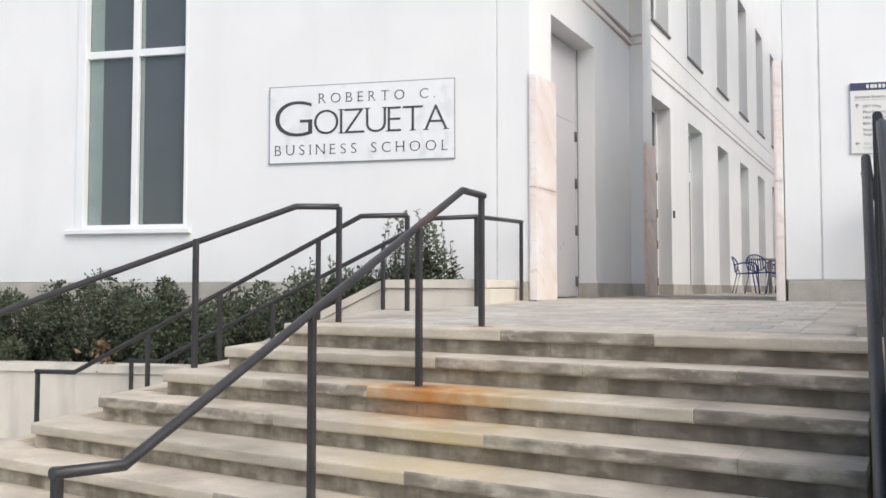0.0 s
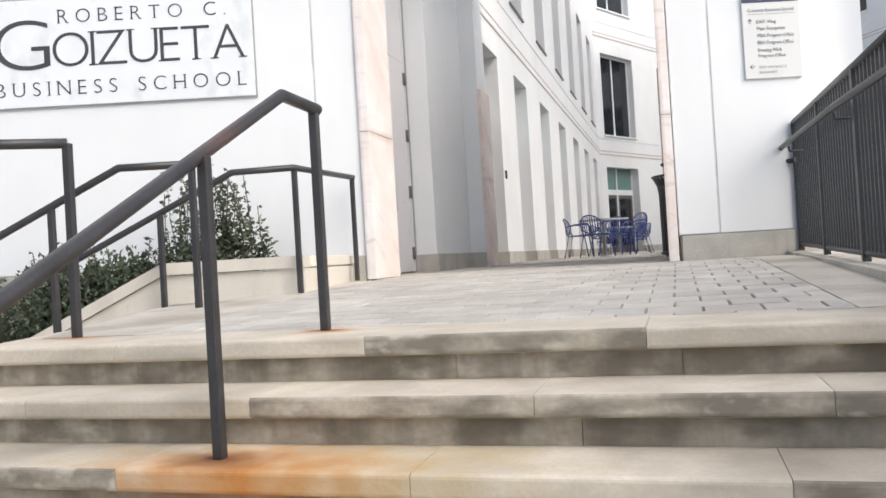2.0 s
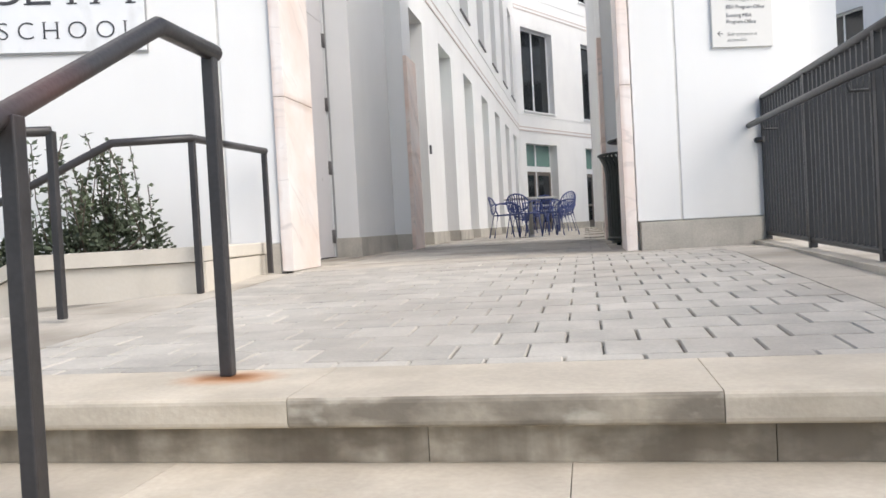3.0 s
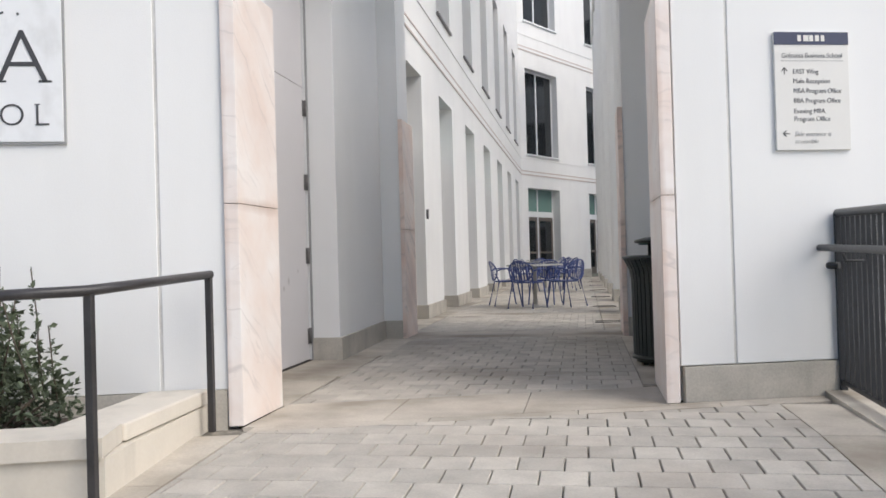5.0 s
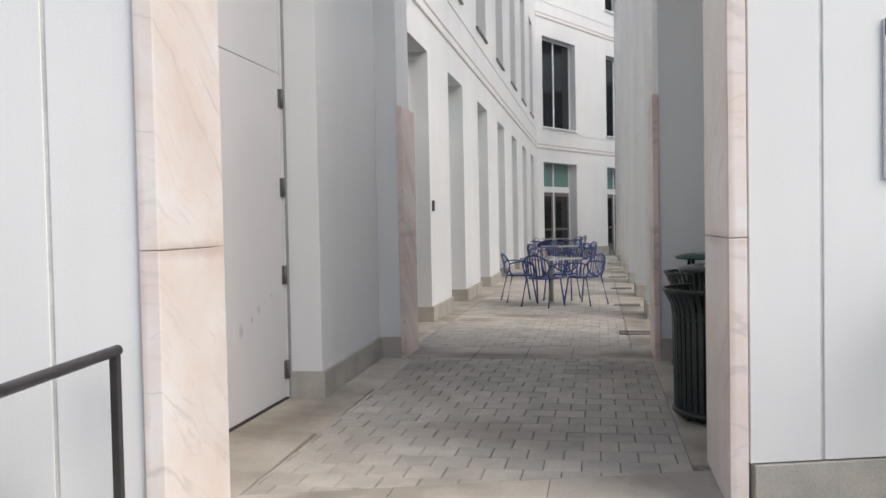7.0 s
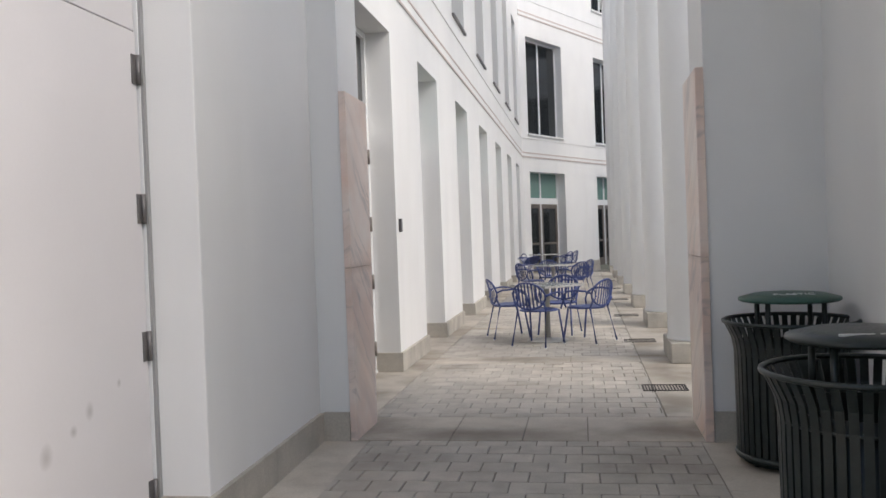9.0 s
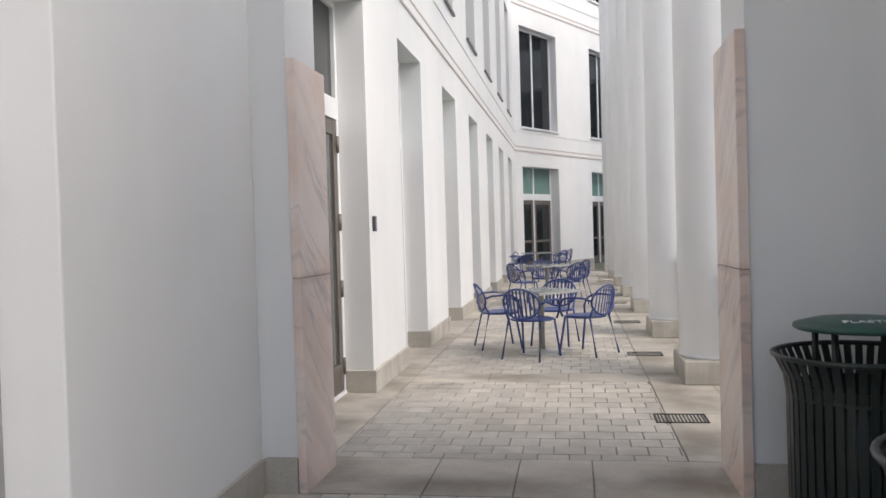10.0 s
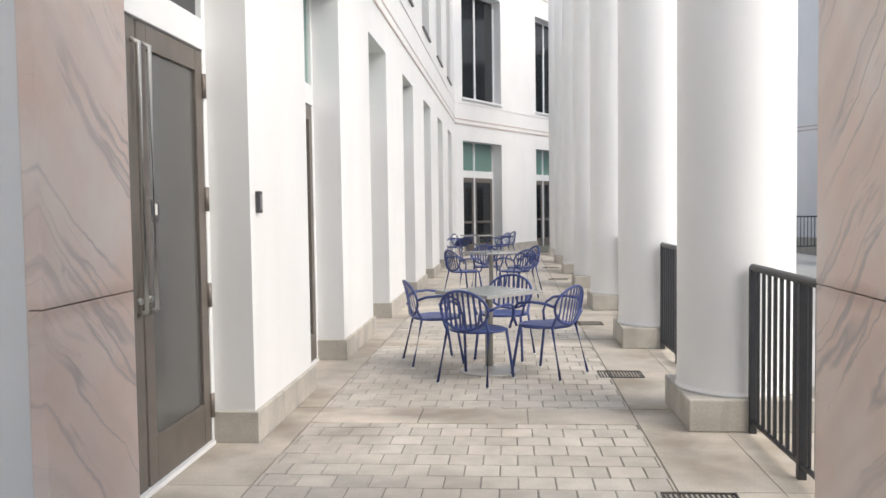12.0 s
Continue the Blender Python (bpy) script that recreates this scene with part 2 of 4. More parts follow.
TEXTGREY = mat("grey_print", (0.22, 0.22, 0.23), 0.6, var=0.05, bump=0.0)
TEXTPALE = mat("pale_print", (0.45, 0.45, 0.44), 0.6, var=0.05, bump=0.0)
FRAME_EDGE = mat("sign_edge", (0.34, 0.34, 0.34), 0.5, var=0.05, bump=0.0)
RAIL = mat("dark_bronze_paint", (0.045, 0.042, 0.043), 0.38, var=0.15, scale=8, fine=90, bump=0.08)
FENCE = mat("black_fence_paint", (0.028, 0.030, 0.034), 0.42, var=0.12, scale=8, fine=90, bump=0.05)
spotted(RAIL, (0.22, 0.09, 0.07), [(-2.50, 4.22, 0.52, 0.1, 0.22, 0.16)], 0.35)
BIN = mat("bin_dark_green", (0.015, 0.023, 0.021), 0.35, var=0.15, scale=10, bump=0.05)
LID = mat("lid_green", (0.025, 0.085, 0.065), 0.4, var=0.10, scale=8, bump=0.04)
BLUE = mat("blue_powder_coat", (0.042, 0.068, 0.225), 0.42, var=0.12, scale=12, bump=0.04)
TABLETOP = mat("brushed_table_top", (0.34, 0.36, 0.36), 0.22, metal=0.55, var=0.06, scale=8, bump=0.02)
STEEL = mat("brushed_steel", (0.55, 0.54, 0.51), 0.38, metal=0.5, var=0.06, bump=0.03)
HINGE = mat("hinge_steel", (0.20, 0.19, 0.19), 0.45, metal=0.6, var=0.08, bump=0.02)
BRONZE = mat("bronze_door_frame", (0.19, 0.165, 0.145), 0.4, metal=0.35, var=0.08, scale=5, bump=0.03)
WINGLASS = glass_mat("grey_window_glass", (0.085, 0.095, 0.098), 0.05)
BLIND = mat("pale_blind", (0.24, 0.30, 0.285), 0.6, var=0.06, bump=0.02)
GLASS = glass_mat("dark_window_glass", (0.018, 0.021, 0.023))
DOORGLASS = glass_mat("grey_door_glass", (0.10, 0.10, 0.095), 0.08)
GREENGLASS = glass_mat("green_glass", (0.16, 0.27, 0.24), 0.12)
GRATE = mat("drain_iron", (0.06, 0.052, 0.045), 0.7, var=0.2, bump=0.1)
BAND = mat("pink_band", (0.58, 0.49, 0.455), 0.75, var=0.06, bump=0.1)
LEAF = mat("shrub_leaf", (0.102, 0.125, 0.078), 0.65, var=0.2, scale=3, bump=0.0, rand=0.45, spec=0.25)
LEAF_NEW = mat("young_leaf", (0.10, 0.13, 0.07), 0.5, var=0.2, scale=5, bump=0.0, rand=0.35)
DRY = mat("dry_leaf", (0.24, 0.15, 0.08), 0.7, var=0.2, scale=9, bump=0.0, rand=0.3)
TWIG = mat("twig_bark", (0.10, 0.075, 0.055), 0.85, var=0.2, scale=20, bump=0.2)
SOIL = mat("planter_soil", (0.06, 0.045, 0.035), 0.95, var=0.2, scale=12, bump=0.4)


# ---- mesh helpers ----
def box(bm, x0, x1, y0, y1, z0, z1, bev=0.0):
    v = [bm.verts.new((x, y, z)) for z in (z0, z1) for x, y in ((x0, y0), (x1, y0), (x1, y1), (x0, y1))]
    f = [bm.faces.new([v[i] for i in q]) for q in ((3, 2, 1, 0), (4, 5, 6, 7), (0, 1, 5, 4), (1, 2, 6, 5), (2, 3, 7, 6), (3, 0, 4, 7))]
    if bev:
        bmesh.ops.bevel(bm, geom=list({e for q in f for e in q.edges}), offset=bev, segments=2, affect="EDGES", profile=0.5)


def prism(bm, pts, z0, z1, bev=0.0):
    """An upright block over a plan outline, counter-clockwise; z1 may be a list of tops, one a corner."""
    n = len(pts)
    tops = z1 if isinstance(z1, (list, tuple)) else [z1] * n
    lo = [bm.verts.new((x, y, z0)) for x, y in pts]
    hi = [bm.verts.new((x, y, z)) for (x, y), z in zip(pts, tops)]
    f = [bm.faces.new(lo[::-1]), bm.faces.new(hi)]
    for i in range(n):
        j = (i + 1) % n
        f.append(bm.faces.new((lo[i], lo[j], hi[j], hi[i])))
    if bev:
        bmesh.ops.bevel(bm, geom=list({e for q in f for e in q.edges}), offset=bev, segments=2, affect="EDGES", profile=0.5)


def tube(bm, pts, r, seg=10, closed=False, flat=1.0):
    """A round bar along a line of points, mitred at its bends; flat squeezes it."""
    pts = [Vector(p) for p in pts]
    n, rings = len(pts), []
    up = Vector((0, 0, 1))
    for i, p in enumerate(pts):
        a = (p - pts[i - 1]).normalized() if i or closed else None
        b = (pts[(i + 1) % n] - p).normalized() if i < n - 1 or closed else None
        d = (a + b).normalized() if a and b else (a or b)
        grow = 1 / max(0.5, (a.dot(d))) if a and b else 1.0
        side = d.cross(up)
        if side.length < 0.05:
            side = d.cross(Vector((0, 1, 0)))
        side.normalize()
        nor = side.cross(d).normalized()
        rings.append([bm.verts.new(p + side * math.cos(k * math.tau / seg) * r * (grow if abs(side.z) < 0.9 else 1) + nor * math.sin(k * math.tau / seg) * r * flat) for k in range(seg)])
    for i in range(n if closed else n - 1):
        q, s = rings[i], rings[(i + 1) % n]
        for k in range(seg):
            bm.faces.new((q[k], q[(k + 1) % seg], s[(k + 1) % seg], s[k])).smooth = True
    if not closed:
        bm.faces.new(rings[0][::-1])
        bm.faces.new(rings[-1])


def lathe(bm, prof, cx=0.0, cy=0.0, seg=32):
    """A turned shape from (radius, z) pairs."""
    rings = [[bm.verts.new((cx + r * math.cos(k * math.tau / seg), cy + r * math.sin(k * math.tau / seg), z)) for k in range(seg)] for r, z in prof]
    for q, s in zip(rings, rings[1:]):
        for k in range(seg):
            bm.faces.new((q[k], q[(k + 1) % seg], s[(k + 1) % seg], s[k])).smooth = True
    bm.faces.new(rings[0][::-1])
    bm.faces.new(rings[-1])


def solid(name, bm, material, m=None, label="", category="", group="", kind=""):
    me = bpy.data.meshes.new(name)
    bmesh.ops.recalc_face_normals(bm, faces=bm.faces)
    bm.to_mesh(me)
    bm.free()
    me.materials.append(material)
    ob = new(name, me)
    if m is not None:
        ob.matrix_world = m
    return tagged(ob, label, category, group, kind)


def part(name, bm, material, parent, label=""):
    ob = solid(name, bm, material, label=label)
    ob.parent = parent
    return ob


def piece(name, me, parent, m):
    ob = new(name, me)
    ob.parent = parent
    ob.matrix_basis = m
    return ob


def thing(name, m, label, category, group="", kind=""):
    ob = new(name)
    ob.empty_display_size = 0.1
    ob.matrix_world = m
    return tagged(ob, label, category, group, kind)


def boxes(*rows, bev=0.0):
    bm = bmesh.new()
    for r in rows:
        box(bm, *r, bev=bev)
    return bm


def tubes(*rows):
    bm = bmesh.new()
    for pts, r in rows:
        tube(bm, pts, r)
    return bm


def blockmesh(pts, z0, z1, bev=0.0):
    bm = bmesh.new()
    prism(bm, pts, z0, z1, bev)
    return bm


def writing(name, text, size, x, z, parent, material, y=-0.004, align="LEFT", width=None, slant=0.0, deep=0.0015):
    """Built-in-font letters as a mesh on a panel's face (the panel's own x, z; y is out of it)."""
    cu = bpy.data.curves.new(name, "FONT")
    cu.body, cu.size, cu.align_x, cu.extrude, cu.shear, cu.offset = text, size, align, deep, slant, -0.012 * size
    tmp = bpy.data.objects.new(name, cu)
    scene.collection.objects.link(tmp)
    bpy.context.view_layer.update()
    me = bpy.data.meshes.new_from_object(tmp)
    span = max(v.co.x for v in me.vertices) - min(v.co.x for v in me.vertices)
    bpy.data.objects.remove(tmp)
    bpy.data.curves.remove(cu)
    sx = width / span if width else 1.0
    me.transform(Matrix.Diagonal((sx, 1, 1, 1)))
    me.materials.clear()
    me.materials.append(material)
    ob = new(name, me)
    ob.parent = parent
    ob.matrix_basis = pose(x, y, z, 90, 0, 0)
    return ob


FM = pose(-3.6, 8.36, 0, 0, 0, 16.73)      # the entrance front: x along it, y into the building


def fworld(s, w, z=0.0):
    """A place on the entrance front: s along it, w out from it."""
    return FM @ Vector((s, -w, z))


def floor_z(y):
    """The landing falls gently towards the stairs."""
    return -0.1095 * min(1.0, max(0.0, (8.3 - y) / 3.37))


GROUND = -1.44
TOP = 9.5

# ---- ground ----
solid("ground", boxes((-400, 400, -400, 2.29, GROUND - 0.3, GROUND), (-400, -12, 2.29, 400, GROUND - 0.3, GROUND), (6.2, 400, 2.29, 400, GROUND - 0.3, GROUND - 0.002), (-12, 6.2, 2.29, 14, GROUND - 0.35, GROUND - 0.004)), PLAZA, label="wide grey concrete plaza at the foot of the stairs", category="ground", kind="structure")
solid("courtyard_ground", boxes((-0.35, 6.2, 14.0, 60, -0.5, -0.03)), PLAZA, label="grey courtyard paving behind the colonnade", category="ground", kind="structure")

# ---- entrance front, left of the portal ----
wl_ = solid("wall_front_left", boxes((-16, -5.50, 0.03, 0.5, -1.5, TOP), (-4.03, -0.02, 0.03, 0.5, -1.5, TOP), (-5.50, -4.03, 0.03, 0.5, -1.5, 0.83), (-5.50, -4.03, 0.03, 0.5, 5.0, TOP)), STUCCO, FM, "smooth white stucco front wall with a tall window", "wall", kind="structure")
for a, b, c, d in ((-16, -5.50, 0.2, TOP), (-4.03, -0.371, 0.2, TOP), (-0.353, 0.0, 0.2, TOP), (-5.50, -4.03, 0.2, 0.83), (-5.50, -4.03, 5.0, TOP)):
    part("panel", boxes((a, b, 0.0, 0.032, c, d), bev=0.003), STUCCO, wl_)
part("joint", boxes((-0.371, -0.353, 0.007, 0.031, 0.2, TOP)), JOINTFILL, wl_)
part("plinth", boxes((-16, -0.02, -0.012, 0.03, -1.5, 0.196)), PLINTH, wl_, "weathered stone base course")
win = thing("window_1", FM, "tall white-framed window with dark glass and a stone sill", "window", kind="structure")
part("window_frame", boxes((-5.50, -5.39, -0.012, 0.16, 0.83, 5.0), (-4.07, -4.03, -0.006, 0.16, 0.83, 5.0), (-5.39, -4.07, 0.0, 0.16, 0.83, 0.88), (-5.39, -4.07, 0.0, 0.16, 4.95, 5.0), bev=0.006), TRIM, win)
part("mullion", boxes((-4.78, -4.70, 0.03, 0.13, 0.88, 4.95), bev=0.006), TRIM, win)
part("transom", boxes((-5.39, -4.78, 0.035, 0.125, 2.91, 3.00), (-4.70, -4.07, 0.035, 0.125, 2.91, 3.00), bev=0.006), TRIM, win)
part("window_sill", boxes((-5.60, -3.96, -0.06, 0.03, 0.77, 0.827), bev=0.008), TRIM, win, "projecting pale stone sill")
for a, b in ((-5.39, -4.78), (-4.70, -4.07)):
    for c, d in ((0.88, 2.91), (3.00, 4.95)):
        part("pane", boxes((a, b, 0.085, 0.095, c, d)), WINGLASS, win, "dark reflecting glass pane")
    for c, d in ((0.881, 2.909), (3.001, 4.949)):
        part("blind_edge", boxes((a + 0.012, a + (0.19 if a < -5 else 0.055), 0.078, 0.084, c, d)), BLIND, win, "pale green edge of a blind at the glass")
solid("window_backing", boxes((-5.6, -3.8, 0.6, 0.7, 0.6, 5.2)), BRONZE, FM, "dark room wall behind the window", "wall", kind="structure")

# name sign
sg = thing("name_sign", FM @ pose(-2.98, -0.0, 1.55), "large white stone sign panel with dark engraved letters", "sign")
part("panel", boxes((0, 2.15, -0.022, -0.001, 0, 0.87), bev=0.003), SIGN, sg)
part("edge", boxes((-0.012, 2.162, -0.016, -0.002, -0.012, -0.001), (-0.012, 2.162, -0.016, -0.002, 0.871, 0.882), (-0.012, -0.001, -0.016, -0.002, -0.001, 0.871), (2.151, 2.162, -0.016, -0.002, -0.001, 0.871)), FRAME_EDGE, sg)
SERIF = {"R": "bl br tl", "B": "bl tl", "E": "bl tl", "T": "bc", "I": "bc tc", "N": "bl tl tr", "H": "bl br tl tr", "L": "bl tl", "U": "tl tr", "A": "bl br", "C": "", "O": "", "S": "", "Z": "", "G": ""}


def glyph(ch, h):
    """One slim capital of height h as a mesh that starts at x = 0, with small serifs; and its width."""
    cu = bpy.data.curves.new("glyph", "FONT")
    cu.body, cu.size, cu.extrude, cu.offset, cu.resolution_u = ch, 1.0, 0.002, -0.017, 8
    tmp = bpy.data.objects.new("glyph", cu)
    scene.collection.objects.link(tmp)
    bpy.context.view_layer.update()
    me = bpy.data.meshes.new_from_object(tmp)
    bpy.data.objects.remove(tmp)
    bpy.data.curves.remove(cu)
    bm = bmesh.new()
    bm.from_mesh(me)
    bpy.data.meshes.remove(me)
    xs, ys2 = [v.co.x for v in bm.verts], [v.co.y for v in bm.verts]
    k = h / ((max(ys2) - min(ys2)) if ch != "." else 0.72)
    bmesh.ops.transform(bm, matrix=Matrix.Diagonal((k, k, 1, 1)) @ Matrix.Translation((-min(xs), -min(ys2), 0)), verts=bm.verts)
    w = (max(xs) - min(xs)) * k
    for code in SERIF.get(ch, "").split():
        cx = {"l": 0.055 * h, "r": w - 0.055 * h, "c": w / 2}[code[1]]
        y0 = 0.0 if code[0] == "b" else h * 0.965
        box(bm, cx - 0.12 * h, cx + 0.12 * h, y0, y0 + 0.035 * h, -0.002, 0.002)
    return bm, w


def sign_line(text, h, x0, x1, z, wide=1.0):
    made = [(glyph(c, h) if c != " " else (None, 0.42 * h)) for c in text]
    gap = (x1 - x0 - sum(w for _, w in made)) / max(1, len(text) - 1)
    x = x0
    for c, (bm, w) in zip(text, made):
        if bm:
            part("letter", bm, LETTER, sg).matrix_basis = pose(x, -0.0235, z, 90, 0, 0) @ Matrix.Diagonal((wide, 1, 1, 1))
        x += w + gap


sign_line("ROBERTO C.", 0.108, 0.59, 1.94, 0.67)
sign_line("G", 0.405, 0.065, 0.48, 0.30, 1.25)
sign_line("OIZUETA", 0.275, 0.535, 2.08, 0.315)
sign_line("BUSINESS SCHOOL", 0.112, 0.065, 2.08, 0.088)

# ---- entrance front, right of the portal ----
wr_ = solid("wall_front_right", boxes((2.72, 3.95, 0.03, 0.45, 0.0, 3.93)), STUCCO, FM, "smooth white stucco pier with a scored joint", "wall", kind="structure")
part("joint", boxes((2.881, 2.899, 0.007, 0.031, 0.212, 3.93)), JOINTFILL, wr_)
for a, b in ((2.555, 2.881), (2.899, 3.95)):
    part("panel", boxes((a, b, 0.0, 0.032, 0.212, 3.93), bev=0.003), STUCCO, wr_)
part("plinth", boxes((2.57, 3.955, -0.014, 0.03, -0.02, 0.205), bev=0.003), PLINTH, wr_, "water-stained stone base course")


dirs = thing("directory_sign", FM @ pose(3.175, -0.0, 1.455), "flat grey directory sign with a navy header strip", "sign")
part("panel", boxes((0, 0.47, -0.022, -0.002, 0, 0.70), bev=0.003), SIGNGREY, dirs)
part("header", boxes((0, 0.47, -0.0245, -0.0222, 0.625, 0.70)), NAVY, dirs, "navy header strip")
for k, w in enumerate((0.03, 0.045, 0.034, 0.034, 0.03)):
    part("logo_bar", boxes((0.148 + k * 0.037, 0.148 + k * 0.037 + w * 0.72, -0.0262, -0.0246, 0.645, 0.681)), SIGNGREY, dirs)
writing("print", "Goizueta Business School", 0.042, 0.045, 0.548, dirs, TEXTGREY, -0.0235, width=0.38)
part("rule", boxes((0.04, 0.435, -0.0235, -0.0222, 0.528, 0.5305)), TEXTGREY, dirs)
for txt, zz, ww in (("EAST Wing", 0.452, 0.16), ("Main Reception", 0.396, 0.23), ("MBA Program Office", 0.338, 0.30), ("BBA Program Office", 0.28, 0.295), ("Evening MBA", 0.218, 0.195), ("Program Office", 0.172, 0.225)):
    writing("print", txt, 0.042, 0.112, zz, dirs, TEXTGREY, -0.0235, width=ww)
for txt, zz, ww in (("Side entrance is", 0.083, 0.23), ("accessible", 0.04, 0.15)):
    writing("print", txt, 0.04, 0.112, zz, dirs, TEXTPALE, -0.0235, width=ww, slant=0.2)
for nm, mm in (("arrow", pose(0.06, -0.0235, 0.455)), ("arrow", pose(0.075, -0.0235, 0.098, 0, -90, 0))):
    bm = bmesh.new()
    box(bm, -0.003, 0.003, 0, 0.0012, -0.006, 0.032)
    for sgn in (-1, 1):
        v = [bm.verts.new(p) for p in ((0, 0, 0.038), (sgn * 0.018, 0, 0.018), (sgn * 0.018, 0, 0.010), (0, 0, 0.028))]
        bm.faces.new(v)
    part(nm, bm, LETTER, dirs).matrix_basis = mm

# ---- passage ----
solid("wall_portal_left", blockmesh([(-4.6, 8.55), (-3.95, 8.26 + 0.03), (-3.60, 8.365), (-3.60, 8.96), (-4.6, 8.96)], 0, TOP), STUCCO, None, "white stucco side of the portal", "wall", kind="structure")
wpl = thing("wall_passage_left", pose(0, 0, 0), "white stucco passage wall with a deep door recess", "wall", kind="structure")
for r in ((-4.6, -3.85, 8.96, 9.62, 0, TOP), (-4.6, -3.85, 9.62, 11.25, 3.49, TOP), (-4.6, -4.3, 9.62, 11.25, 0, 3.49)):
    part("wall_section", boxes(r), STUCCO, wpl)
part("wall_section", blockmesh([(-4.6, 11.25), (-3.85, 11.25), (-3.905, 13.14), (-4.6, 13.14)], 0, TOP, 0.008), STUCCO, wpl)


def passage_base():
    bm = boxes((-4.09, -3.85, 11.218, 11.249, 0, 0.198), (-3.88, -3.692, 13.105, 13.139, 0, 0.198))
    prism(bm, [(-3.85, 11.218), (-3.822, 11.218), (-3.876, 13.104), (-3.904, 13.104)], 0, 0.198)
    return bm


solid("baseboard_passage_left", passage_base(), PLINTH, None, "grey stone base along the passage wall", "baseboard", kind="structure")
solid("wall_inner_pier_left", boxes((-4.6, -3.691, 13.14, 13.63, 0, TOP), (-4.55, -3.692, 13.63, 13.67, 0, TOP)), STUCCO, None, "white stucco pier at the inner portal", "wall", kind="structure")
solid("wall_inner_pier_right", boxes((-1.248, 0.4, 13.14, 13.80, 0, 4.3)), STUCCO, None, "white stucco pier at the inner portal", "wall", kind="structure")
solid("wall_passage_right", boxes((-0.52, 0.4, 9.60, 13.14, 0, 3.9)), STUCCO, None, "white stucco wall of the bin recess", "wall", kind="structure")
solid("baseboard_passage_right", boxes((-1.246, -0.525, 13.114, 13.139, 0, 0.198), (-0.546, -0.521, 9.88, 13.113, 0, 0.198)), PLINTH, None, "grey stone base along the bin recess", "baseboard", kind="structure")
solid("wall_portal_right", blockmesh([(-1.155, 9.17), (-0.2, 9.46), (-0.2, 9.86), (-1.155, 9.86)], 0, 3.93), STUCCO, None, "white stucco side of the portal", "wall", kind="structure")
# unseen soffit, added to keep sky light out of the bin recess
solid("recess_shade_soffit", boxes((-1.15, 0.39, 9.88, 13.135, 3.95, 4.07)), STUCCO, None, "unseen white soffit added to darken the bin recess", "ceiling", kind="structure")
# passage cover above the view, added to hold back light from overhead
solid("ceiling", boxes((-3.83, 0.4, 9.88, 13.135, 5.6, 5.75)), STUCCO, None, "unseen white soffit added high over the passage to cut overhead light", "ceiling", kind="structure")
solid("trim_passage_band", boxes(*[r for z in (4.0, 4.143) for r in ((-3.92, -3.838, 8.97, 13.12, z, z + 0.03), (-3.837, -3.695, 13.125, 13.139, z, z + 0.03))]), BAND, None, "pale pink stone band along the passage wall", "trim", kind="structure")


def marble_slab(x0, x1, y0, y1, slope0, name, group, stone):
    t = thing(name, pose(0, 0, 0), "veined pink marble slab lining the portal's edge", "marble slab", group)
    for z0, z1 in ((0.0, 1.203), (1.206, 2.43)):
        part("slab", blockmesh([(x0, y0), (x1, y0 + slope0), (x1, y1), (x0, y1)], z0, z1, 0.004), stone, t)
    return t


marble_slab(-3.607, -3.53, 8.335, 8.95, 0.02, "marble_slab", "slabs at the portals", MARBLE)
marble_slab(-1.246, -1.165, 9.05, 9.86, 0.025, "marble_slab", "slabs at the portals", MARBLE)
marble_slab(-3.69, -3.64, 13.12, 13.69, 0.0, "marble_slab", "slabs at the portals", MARBLE_WARM_LIT)
marble_slab(-1.303, -1.25, 13.12, 13.78, 0.0, "marble_slab", "slabs at the portals", MARBLE_WARM_LIT)

# tall service door in the recess
dr = thing("door_1", pose(-4.12, 9.66, 0), "tall closed door painted pale grey, with four hinges", "door", kind="structure")
part("leaf", boxes((-0.05, 0, 0.03, 1.552, 0.012, 2.425), bev=0.003), DOORPAINT, dr)
part("overpanel", boxes((-0.05, -0.004, 0.03, 1.552, 2.433, 3.47), bev=0.003), DOORPAINT, dr)
part("door_frame", boxes((-0.06, 0.012, 1.560, 1.588, 0, 3.488), (-0.06, 0.012, 0.0, 0.026, 0, 3.488), bev=0.003), TRIM, dr)
# two dark strips that paint the shade of the narrow gaps by frame and leaf
part("frame_gap_shade", boxes((0.0125, 0.026, 1.564, 1.5895, 0, 3.48)), FRAME_EDGE, dr, "grey strip standing for the shaded gap beside the frame")
part("shadow_gap", boxes((-0.055, -0.012, 1.5525, 1.5595, 0.012, 3.47)), LETTER, dr, "dark gap beside the door leaf")
for z in (0.22, 0.93, 1.584, 2.244):
    part("hinge", tubes((((0.012, 1.548, z - 0.07), (0.012, 1.548, z + 0.07)), 0.013)), HINGE, dr)
    part("hinge_leaf", boxes((0.0003, 0.006, 1.505, 1.54, z - 0.07, z + 0.07)), HINGE, dr)
part("threshold", boxes((-0.05, 0.02, 0.03, 1.55, 0.002, 0.010)), GRATE, dr)

# ---- long colonnade wall, openings, bands ----
WX, OP = -3.96, [(14.07, 16.03)] + [(17.53 + 3.1 * k, 18.90 + 3.1 * k) for k in range(6)]
rows, y = [], 13.63
for a, b in OP:
    rows += [(WX - 0.6, WX, y, a, 0, 4.9), (WX - 0.6, WX, a, b, 3.54, 4.9)]
    y = b
rows.append((WX - 0.6, WX, y, 36.0, 0, 4.9))
UP = [(14.55, 15.97)] + OP[1:]
y = 13.63
